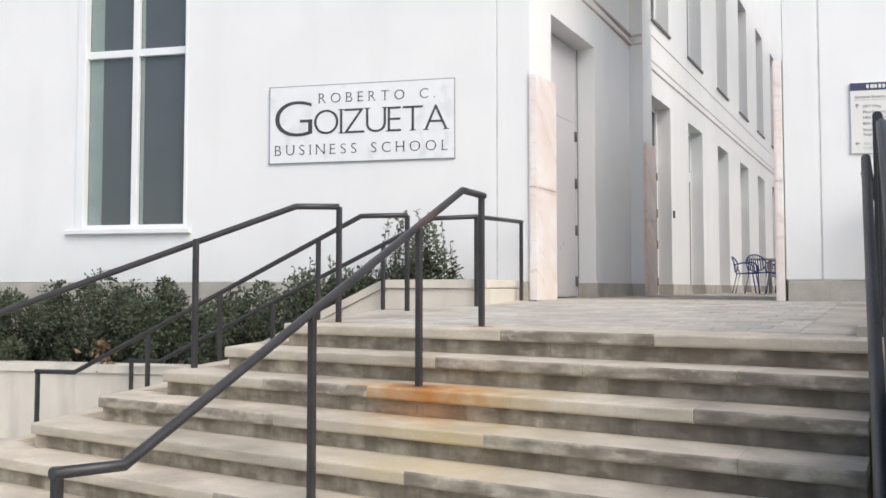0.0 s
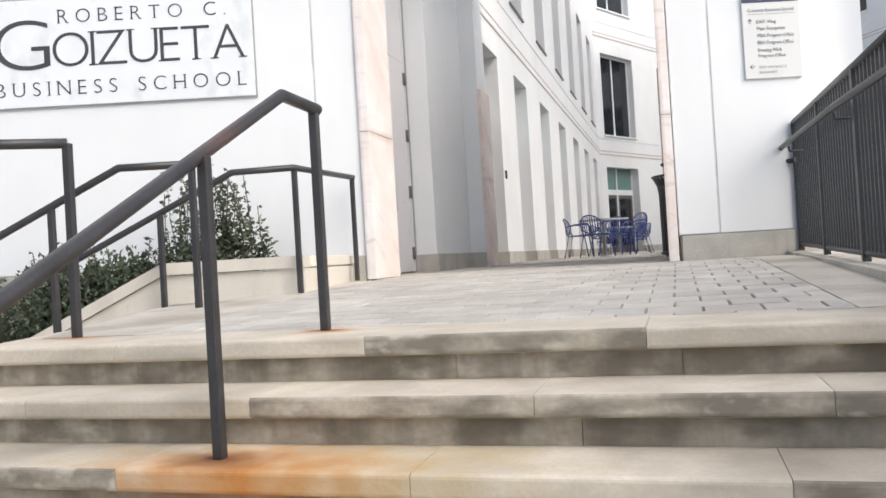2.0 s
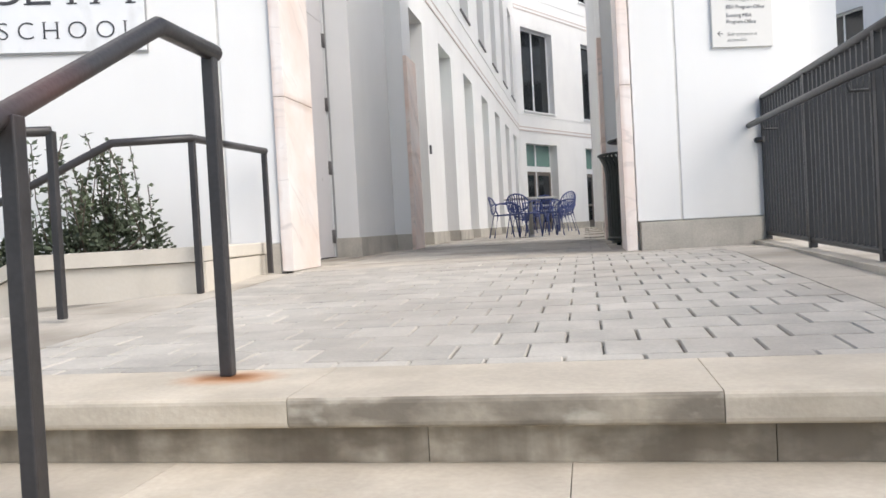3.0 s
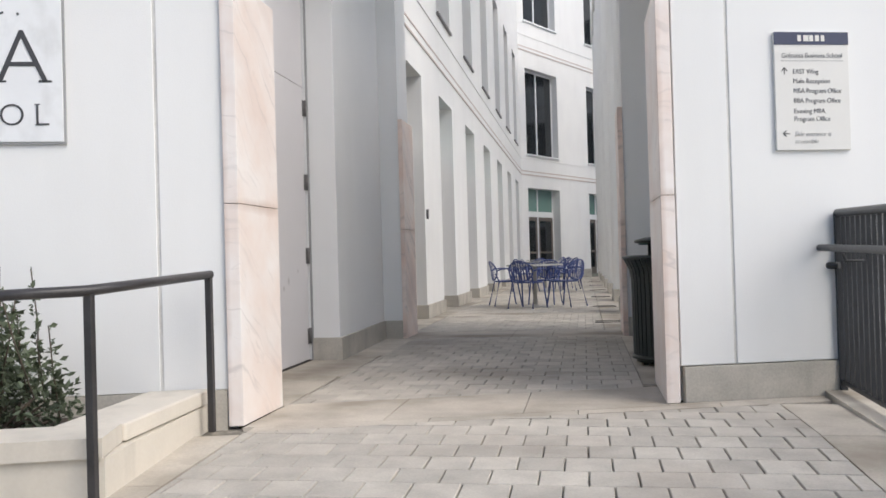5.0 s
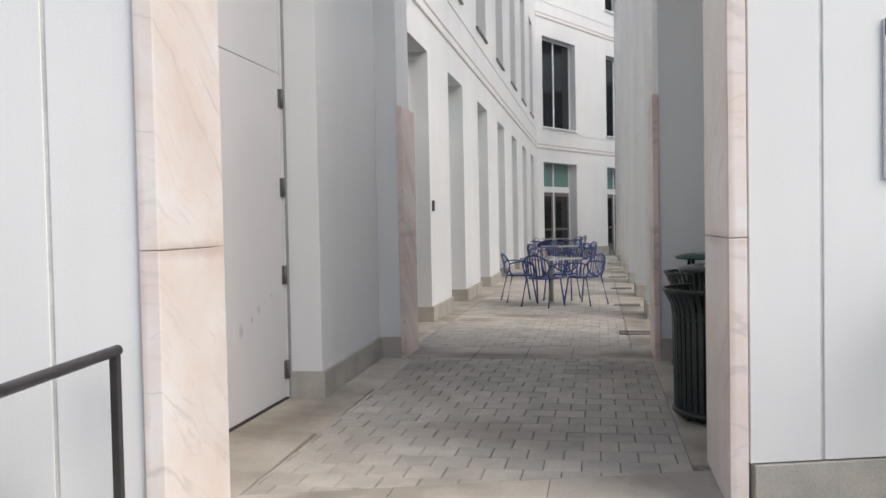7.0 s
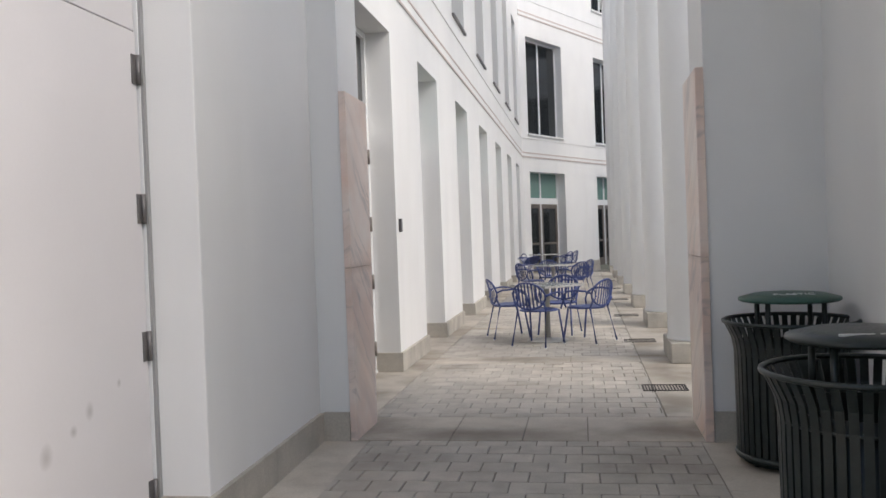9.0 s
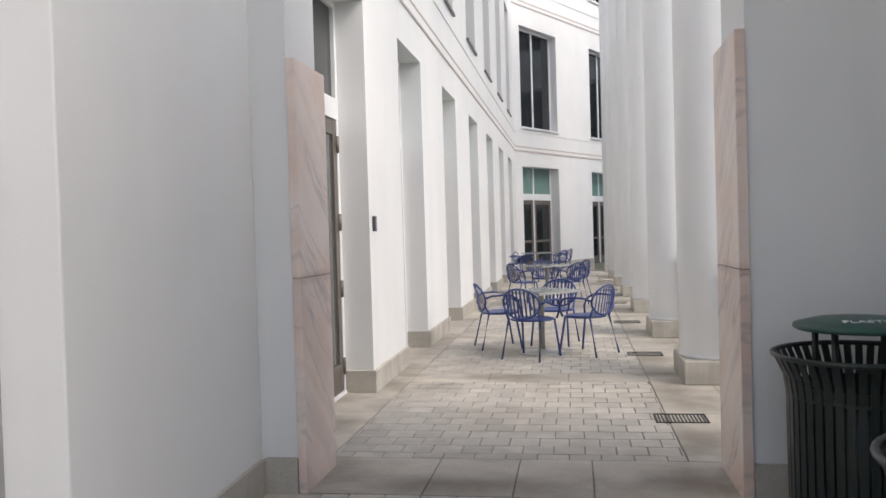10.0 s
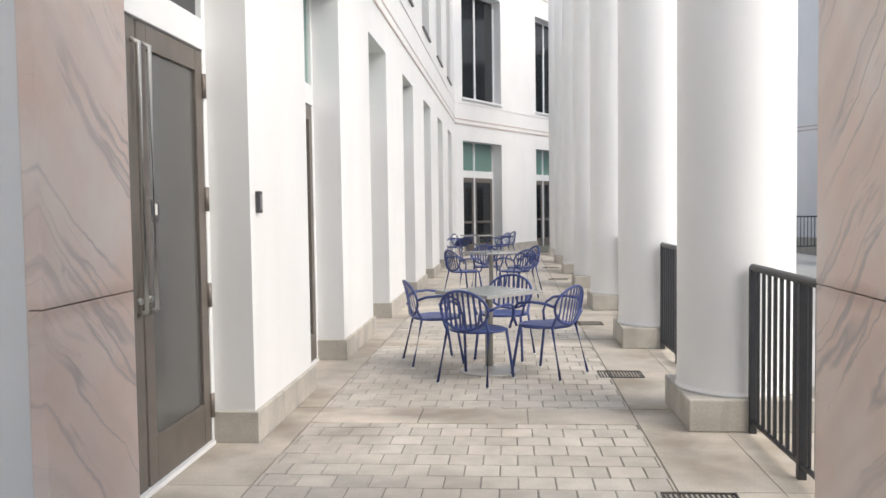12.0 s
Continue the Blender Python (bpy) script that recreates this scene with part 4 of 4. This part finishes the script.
for a, b in strip:
    slab([(a + 0.003, edge_y(a, -0.19)), (b - 0.003, edge_y(b, -0.19)), (b - 0.003, edge_y(b, -0.075)), (a + 0.003, edge_y(a, -0.075))], floor, name="edge_strip")
for a, b in ((-3.52, -2.805), (-2.799, -2.055), (-2.049, -1.24)):
    slab([(a, edge_y(a, -0.07)), (b, edge_y(b, -0.07)), (b, edge_y(b, 0.63)), (a, edge_y(a, 0.63))], floor, flat, name="threshold_slab")
slab([(-1.236, edge_y(-1.236, -0.07)), (-0.32, edge_y(-0.32, -0.07)), (-0.32, edge_y(-0.32, -0.02)), (-1.236, edge_y(-1.236, -0.02))], floor, flat, name="edge_strip")
lay_pavers([(-3.335, 4.925), (-0.626, 4.925), (-0.626, edge_y(-0.626, -0.195)), (-3.465, edge_y(-3.465, -0.195)), (-3.40, 6.3)], floor, floor_z, lambda y: True)

# passage floor
fp = solid("floor_passage", boxes((-4.3, -0.55, 8.80, 13.14, -0.15, -0.008)), JOINT, None, "grey pavers in running bond with darker stone borders", "floor", kind="structure")
for a, b in ((8.97, 10.2), (10.2, 11.6), (11.6, 13.12)):
    slab([(-4.25, a + 0.003), (-3.52, a + 0.003), (-3.56, b - 0.003), (-4.25, b - 0.003)], fp, flat)
for a, b in ((9.78, 11.0), (11.0, 12.1), (12.1, 13.12)):
    slab([(-1.33, a + 0.003), (-0.585, a + 0.003), (-0.585, b - 0.003), (-1.33, b - 0.003)], fp, flat)
lay_pavers([(-3.515, edge_y(-3.515, 0.635)), (-1.335, edge_y(-1.335, 0.635)), (-1.335, 13.13), (-3.555, 13.13)], fp, flat, lambda y: True)

# colonnade floor
fc = solid("floor_colonnade", boxes((-4.3, 0.1, 13.13, 37.5, -0.15, -0.008)), JOINT, None, "grey pavers between pale stone bands beside the columns", "floor", kind="structure")
joints = (-3.73, -3.0, -2.5, -2.06, -1.24)
for a, b in zip(joints, joints[1:]):
    slab([(a + 0.004, 13.14), (b - 0.004, 13.14), (b - 0.004, 13.87), (a + 0.004, 13.87)], fc, flat, name="threshold_slab")
for k in range(7):
    y0 = 16.52 + 3.18 * k
    for a, b in ((-3.73, -2.98), (-2.98, -2.22), (-2.22, -1.48)):
        slab([(a + 0.004, y0), (b - 0.004, y0), (b - 0.004, y0 + 0.43), (a + 0.004, y0 + 0.43)], fc, flat, name="band_slab")
    p0 = 13.875 if k == 0 else 16.955 + 3.18 * (k - 1)
    lay_pavers([(-3.725, p0), (-1.485, p0), (-1.485, y0 - 0.005), (-3.725, y0 - 0.005)], fc, flat, (lambda y: True) if k == 0 else (lambda y: y < 18.3) if k == 1 else (lambda y: False))
    for a, b in ((p0, (p0 + y0) / 2), ((p0 + y0) / 2, y0 + 0.43)):
        slab([(-4.26, a + 0.003), (-3.735, a + 0.003), (-3.735, b - 0.003), (-4.26, b - 0.003)], fc, flat)
        slab([(-1.475, a + 0.003), (-0.95, a + 0.003), (-0.95, b - 0.003), (-1.475, b - 0.003)], fc, flat)
        slab([(-0.945, a + 0.003), (-0.36, a + 0.003), (-0.36, b - 0.003), (-0.945, b - 0.003)], fc, flat)


def drain(y):
    t = thing("floor_drain", pose(-1.575, y, 0.0), "rusty iron floor drain grate set in the paving", "drain", "drains along the columns")
    part("frame", boxes((0, 0.38, 0, 0.015, -0.01, 0.006), (0, 0.38, 0.275, 0.29, -0.01, 0.006), (0, 0.015, 0.015, 0.275, -0.01, 0.006), (0.365, 0.38, 0.015, 0.275, -0.01, 0.006)), GRATE, t)
    for i in range(13):
        part("bar", boxes((0.026 + 0.0265 * i, 0.038 + 0.0265 * i, 0.0155, 0.2745, -0.009, 0.004)), GRATE, t)
    part("pit", boxes((0.015, 0.365, 0.015, 0.275, -0.03, -0.0095)), LETTER, t)
    return t


for y in (14.885, 18.065, 21.245, 24.425, 27.605, 30.785):
    drain(y)

# ---- planter beside the stairs ----
pl = thing("planter", FM, "low pale stone planter wall with a sloping cap beside the stairs", "planter")
CH = [(-0.34, 0.21), (-1.28, 0.21), (-3.05, -0.66), (-9.5, -0.66)]
for (a, za), (b, zb) in zip(CH, CH[1:]):
    bm = bmesh.new()
    prism(bm, [(b + 0.002, -1.20), (a - 0.002, -1.20), (a - 0.002, -0.95), (b + 0.002, -0.95)], -1.6, [zb - 0.085, za - 0.085, za - 0.085, zb - 0.085])
    part("wall_face", bm, PLANTER, pl)
    bm = bmesh.new()
    prism(bm, [(b + 0.003, -1.225), (a - 0.003, -1.225), (a - 0.003, -0.92), (b + 0.003, -0.92)], -1.6, [zb, za, za, zb])
    for v in bm.verts:
        if v.co.z < -1.5:
            v.co.z = (zb if abs(v.co.x - b) < 0.02 else za) - 0.08
    part("cap", bm, PLANTER, pl)
part("end_wall", blockmesh([(-0.60, -0.95), (-0.345, -1.19), (-0.13, -0.016), (-0.40, -0.016)], -0.3, 0.124), PLANTER, pl)
part("end_cap", blockmesh([(-0.63, -0.918), (-0.325, -0.918), (-0.11, -0.016), (-0.43, -0.016)], 0.13, 0.21, 0.01), PLANTER, pl)
soil = boxes((-1.28, -0.63, -0.94, -0.013, -0.5, 0.09), (-9.5, -3.05, -0.94, -0.013, -1.4, -0.78))
prism(soil, [(-3.05, -0.94), (-1.28, -0.94), (-1.28, -0.013), (-3.05, -0.013)], -1.4, [-0.78, 0.09, 0.09, -0.78])
part("soil", soil, SOIL, pl)


def leaf_cloud(bm, n, place, size, droop=0.3):
    for _ in range(n):
        p, out = place()
        d = Vector((random.gauss(0, 1), random.gauss(0, 1), random.gauss(0.2, 0.8))) + out * 0.8
        d.normalize()
        s = d.cross(Vector((random.gauss(0, 1), random.gauss(0, 1), random.gauss(0, 1))))
        if s.length < 0.05:
            continue
        s.normalize()
        ln = size * random.uniform(0.6, 1.3)
        nn = d.cross(s) * ln * random.uniform(0.05, 0.22)
        v = [bm.verts.new(q) for q in (p, p + d * ln * 0.5 + s * ln * 0.27 + nn, p + d * ln, p + d * ln * 0.5 - s * ln * 0.27 + nn)]
        bm.faces.new((v[0], v[1], v[2]))
        bm.faces.new((v[0], v[2], v[3]))


def shrub(s, w, z0, rs, rw, h, n, sprigs, label, tall=0.3, dry=0):
    """A shrub on the planter: clumps of small leaves on twigs, with loose sprigs breaking its outline."""
    t = thing("shrub", FM @ pose(s, -w, z0), label, "shrub", "shrubs in the planter")
    clumps = []
    for _ in range(40):
        a, r = random.uniform(0, math.tau), math.sqrt(random.random())
        x, y = rs * r * math.cos(a) * 0.85, rw * r * math.sin(a) * 0.85
        top = h * (0.62 + 0.38 * math.sqrt(max(0, 1 - r * r))) * random.uniform(0.75, 1.02)
        clumps.append((Vector((x, y, random.uniform(0.25, 1.0) * top)), random.uniform(0.10, 0.2)))

    def place():
        c, r = random.choice(clumps)
        d = Vector((random.gauss(0, 1), random.gauss(0, 1), random.gauss(0.15, 1))).normalized()
        q = c + d * r * random.uniform(0.55, 1.1)
        q.y = min(q.y, w - 0.03)
        return q, d

    bm = bmesh.new()
    leaf_cloud(bm, int(n * 1.25), place, 0.045)
    tagged(part("leaves", bm, LEAF, t), kind="stuff")
    bm, bl = bmesh.new(), bmesh.new()
    for c, r in clumps:
        tube(bm, ((c.x * 0.3, c.y * 0.3, 0), (c.x * 0.7, c.y * 0.7, c.z * 0.6), tuple(c)), 0.006, 5)
    for _ in range(sprigs):
        c, r = random.choice(clumps)
        a = Vector((c.x, c.y, c.z))
        lean = Vector((random.gauss(0, 0.18), random.gauss(0, 0.12), 1)).normalized()
        ln = tall * random.uniform(0.5, 1.1)
        b = a + lean * ln
        b.y = min(b.y, w - 0.04)
        mid = (a + b) / 2 + Vector((random.gauss(0, 0.02), random.gauss(0, 0.02), 0))
        tube(bm, (tuple(a), tuple(mid), tuple(b)), 0.0035, 5)
        for k in range(int(ln / 0.014)):
            p = a.lerp(b, random.uniform(0.1, 1.0))
            leaf_cloud(bl, 1, lambda: (p, Vector((random.gauss(0, 1), random.gauss(0, 1), 0.4))), 0.046)
    tagged(part("twigs", bm, TWIG, t), kind="stuff")
    if bl.verts:
        tagged(part("sprig_leaves", bl, LEAF_NEW, t), kind="stuff")
    if dry:
        bm = bmesh.new()
        leaf_cloud(bm, dry, lambda: (Vector((0.53 + random.gauss(0, 0.10), -0.60 + random.gauss(0, 0.03), random.uniform(0.02, 0.36))), Vector((0, -0.5, 0.3))), 0.075)
        tagged(part("dry_leaves", bm, DRY, t, "withered brown leaves"), kind="stuff")
    return t


HL = "dense dark green clipped shrub in the planter bed"
for i, (s, h, nn) in enumerate(((-8.7, 1.0, 3000), (-7.7, 1.04, 3400), (-6.7, 1.06, 3600), (-5.75, 1.02, 3800), (-4.85, 1.06, 3800), (-3.95, 1.02, 3600), (-3.1, 0.98, 3200))):
    shrub(s, 0.52, -0.78, 0.62, 0.50, h, nn * 2, 40, HL, 0.19, dry=90 if i == 4 else 0)
shrub(-2.25, 0.50, -0.60, 0.50, 0.42, 0.92, 4200, 36, "loose green shrub with upright young shoots", 0.42)
shrub(-1.72, 0.52, -0.16, 0.36, 0.36, 0.42, 2400, 14, "low leafy shrub spilling over the sloping planter edge", 0.3)
shrub(-1.12, 0.46, 0.09, 0.50, 0.36, 0.36, 1900, 30, "small planter shrub with tall leafy shoots", 0.62)

# ---- pipe rails ----
def rail(name, line, posts, label):
    """A bent pipe handrail and the square posts that carry it, each on its own foot."""
    t = thing(name, pose(0, 0, 0), label, "handrail", "handrails on the stairs")
    bm = bmesh.new()
    tube(bm, line, 0.022, 12)
    part("pipe", bm, RAIL, t)
    for (x, y, z0, z1) in posts:
        part("post", boxes((x - 0.0165, x + 0.0165, y - 0.0165, y + 0.0165, z0, z1), bev=0.004), RAIL, t)
    return t


nose = lambda k: -0.11 - 0.15 * k
LRAIL = "dark bronze pipe handrail on square posts, paint worn at the top"
rail("handrail", [(-2.44, 4.865, 0.712), (-2.452, 4.60, 0.722), (-2.645, 2.28, -0.52), (-2.67, 2.0, -0.50)], [(-2.445, 4.842, nose(0), 0.712), (-2.478, 4.125, nose(2), 0.465), (-2.56, 3.28, nose(5), 0.0), (-2.668, 2.02, GROUND, -0.48)], LRAIL)
rail("handrail", [(-3.61, 4.93, 0.705), (-3.87, 4.77, 0.705), (-5.95, 3.05, -0.335), (-6.2, 2.85, -0.335)], [(-3.61, 4.93, nose(0), 0.705), (-4.34, 4.29, nose(2), 0.465), (-5.42, 3.49, nose(5) - 0.15, -0.03), (-6.18, 2.87, GROUND, -0.31)], LRAIL)
B0 = Vector((-3.73, 6.05, 0))
D0 = Vector((-3.58, 7.02, 0))
U = Vector((UX, UY, 0))
bp = lambda k, z: tuple(B0 - U * k + Vector((0, 0, z)))
dp = lambda k, z: tuple(D0 - U * k + Vector((0, 0, z)))
rail("handrail", [bp(0, 0.735), bp(0.40, 0.735), bp(3.1, -0.63), bp(3.50, -0.63)], [(*bp(0, 0)[:2], -0.06, 0.735), (*bp(0.78, 0)[:2], nose(0) - 0.15, 0.54), (*bp(1.68, 0)[:2], nose(4), 0.085), (*bp(2.37, 0)[:2], nose(6), -0.265), (*bp(3.48, 0)[:2], GROUND, -0.63)], LRAIL)
rail("handrail", [(-3.64, 8.22, 0.825), (-3.58, 7.02, 0.79), dp(0.405, 0.78), dp(3.2, -0.60), dp(3.55, -0.60)], [(-3.64, 8.20, 0, 0.83), (-3.58, 7.03, -0.04, 0.79), (*dp(0.89, 0)[:2], nose(0), 0.53), (*dp(2.0, 0)[:2], nose(4), 0.0), (*dp(3.52, 0)[:2], GROUND, -0.60)], LRAIL)

# ---- chairs and tables ----
def make_chair():
    t = thing("cafe_chair", pose(0, 0, 0), "blue powder-coated metal armchair with a slatted oval back", "chair", "chairs round the tables")
    bm = bmesh.new()
    outline = [(0.225 * math.cos(a) * (1.0 if math.sin(a) < 0 else 1.05), 0.01 + 0.215 * math.sin(a)) for a in [math.tau * i / 24 for i in range(24)]]
    prism(bm, outline, 0.440, 0.452)
    for v in bm.verts:
        v.co.z += 0.012 * (v.co.x / 0.22) ** 2 - 0.010
    part("seat", bm, BLUE, t, "round perforated blue seat")
    rim = [(0.235 * math.cos(a), 0.01 + 0.225 * math.sin(a), 0.438) for a in [math.tau * i / 24 for i in range(24)]]
    bm = bmesh.new()
    tube(bm, rim, 0.011, 8, closed=True)
    part("seat_frame", bm, BLUE, t)
    # back: an oval hoop leaning away, with slats
    back = lambda x, z: (x, -0.235 - 0.19 * (z - 0.45) - 0.0 + 0.9 * x * x, z)
    hoop = [back(0.225 * math.cos(a), 0.625 + 0.165 * math.sin(a)) for a in [math.tau * i / 28 for i in range(28)]]
    bm = bmesh.new()
    tube(bm, hoop, 0.012, 8, closed=True)
    part("back_frame", bm, BLUE, t)
    for i in range(8):
        x = -0.165 + 0.33 * i / 7
        dz = 0.160 * math.sqrt(1 - (x / 0.225) ** 2)
        bm = bmesh.new()
        a, b = Vector(back(x, 0.625 - dz)), Vector(back(x, 0.625 + dz))
        box(bm, x - 0.010, x + 0.010, 0, 0.004, 0, 1)
        for v in bm.verts:
            k = v.co.z
            q = a.lerp(b, k)
            v.co = Vector((v.co.x, q.y + v.co.y - 0.002, q.z))
        part("slat", bm, BLUE, t)
    for sx in (-1, 1):
        bm = bmesh.new()
        p = [back(sx * 0.215, 0.60)]
        p = [(sx * 0.215, p[0][1], 0.62), (sx * 0.275, -0.16, 0.655), (sx * 0.290, -0.02, 0.665), (sx * 0.285, 0.10, 0.650), (sx * 0.265, 0.165, 0.60), (sx * 0.245, 0.185, 0.52), (sx * 0.225, 0.165, 0.44)]
        tube(bm, p, 0.012, 8)
        part("armrest", bm, BLUE, t)
        part("front_leg", tubes((((sx * 0.205, 0.145, 0.44), (sx * 0.235, 0.215, 0.008)), 0.0125)), BLUE, t)
        part("back_leg", tubes((((sx * 0.205, -0.235, 0.56), (sx * 0.195, -0.175, 0.44), (sx * 0.235, -0.275, 0.008)), 0.0125)), BLUE, t)
        for y in (0.215, -0.275):
            part("foot_cap", tubes((((sx * 0.235, y, 0.0), (sx * 0.235, y, 0.010)), 0.014)), TRIM, t, "pale plastic foot")
    return t


def make_table(x, y, rz):
    t = thing("cafe_table", pose(x, y, 0, 0, 0, rz), "square metal cafe table with a glossy grey top", "table", "tables under the colonnade")
    part("tabletop", boxes((-0.335, 0.335, -0.335, 0.335, 0.705, 0.73), bev=0.008), TABLETOP, t, "glossy grey top")
    part("edge_band", boxes((-0.341, 0.341, -0.341, -0.336, 0.700, 0.727), (-0.341, 0.341, 0.336, 0.341, 0.700, 0.727), (-0.341, -0.336, -0.336, 0.336, 0.700, 0.727), (0.336, 0.341, -0.336, 0.336, 0.700, 0.727)), STEEL, t)
    bm = bmesh.new()
    lathe(bm, [(0.036, 0.02), (0.036, 0.69), (0.13, 0.695), (0.13, 0.704)], seg=20)
    part("pedestal", bm, STEEL, t)
    bm = bmesh.new()
    lathe(bm, [(0.27, 0.0), (0.275, 0.006), (0.26, 0.014), (0.06, 0.022), (0.05, 0.05)], seg=32)
    part("base_plate", bm, STEEL, t)
    return t


chair = make_chair()
chair.matrix_world = pose(-2.62, 17.96, 0, 0, 0, -26)
for x, y, rz in ((-2.02, 18.24, 56), (-3.05, 18.78, -72), (-2.40, 19.02, 165),
                 (-3.08, 24.35, -55), (-2.25, 24.35, 40), (-2.15, 25.2, 115), (-2.75, 25.45, 190),
                 (-3.8, 32.6, -80), (-2.65, 32.9, 60), (-2.5, 33.7, 110)):
    copy_thing(chair, pose(x, y, 0, 0, 0, rz))
copy_thing(chair, pose(-3.5, 33.75, 0.16, 38, 0, -150))
make_table(-2.53, 18.36, 45)
make_table(-2.66, 24.85, 38)
make_table(-3.2, 33.2, 50)


# ---- litter bins ----
def litter_bin(x, y, lid_mat, label, text):
    t = thing("litter_bin", pose(x, y, 0), label, "litter bin", "bins in the recess")
    n = 44
    for i in range(n):
        a = math.tau * i / n
        bm = bmesh.new()
        pts = [(0.305, 0.05), (0.31, 0.66), (0.322, 0.74), (0.35, 0.80), (0.368, 0.835)]
        w = 0.0165
        prev = None
        for r, z in pts:
            cur = [bm.verts.new((r + dr, dy, z)) for dr, dy in ((0, -w), (0.006, -w), (0.006, w), (0, w))]
            if prev:
                for k in range(4):
                    bm.faces.new((prev[k], prev[(k + 1) % 4], cur[(k + 1) % 4], cur[k]))
            else:
                bm.faces.new(cur[::-1])
            prev = cur
        bm.faces.new(prev)
        part("slat", bm, BIN, t).matrix_basis = pose(0, 0, 0, 0, 0, math.degrees(a))
    for nm, r, z, rr in (("top_ring", 0.372, 0.838, 0.012), ("neck_band", 0.306, 0.655, 0.010), ("bottom_ring", 0.308, 0.06, 0.018)):
        bm = bmesh.new()
        tube(bm, [(r * math.cos(math.tau * i / 40), r * math.sin(math.tau * i / 40), z) for i in range(40)], rr, 8, closed=True)
        part(nm, bm, BIN, t)
    bm = bmesh.new()
    lathe(bm, [(0.285, 0.02), (0.292, 0.70), (0.282, 0.70), (0.275, 0.06)], seg=32)
    part("liner", bm, BIN, t, "black plastic liner")
    for i in range(4):
        a = radians(45 + 90 * i)
        part("lid_post", tubes((((0.215 * math.cos(a), 0.215 * math.sin(a), 0.66), (0.215 * math.cos(a), 0.215 * math.sin(a), 0.958)), 0.015)), BIN, t)
    bm = bmesh.new()
    lathe(bm, [(0.272, 0.952), (0.285, 0.962), (0.280, 0.975), (0.20, 0.996), (0.05, 1.006)], seg=40)
    lid = part("lid", bm, lid_mat, t, "domed metal lid")
    if text:
        cu = writing("lid_print", text, 0.06, 0, 0, lid, TRIM, 0, "CENTER", 0.22)
        cu.matrix_basis = pose(-0.01, -0.18, 0.999, 7, 0, 0)
    else:
        part("lid_print", boxes((-0.14, -0.02, -0.185, -0.165, 0.990, 0.9985), (0.0, 0.06, -0.185, -0.165, 0.990, 0.9985)), SIGNGREY, lid)
    for i in range(4):
        a = math.tau * i / 4 + 0.4
        part("foot", tubes((((0.24 * math.cos(a), 0.24 * math.sin(a), 0), (0.24 * math.cos(a), 0.24 * math.sin(a), 0.05)), 0.02)), BIN, t)
    return t


litter_bin(-0.872, 12.66, LID, "dark slatted metal litter bin with a green domed lid", "PLASTIC")
litter_bin(-1.015, 10.88, BIN, "dark slatted metal litter bin with a dark domed lid", "")
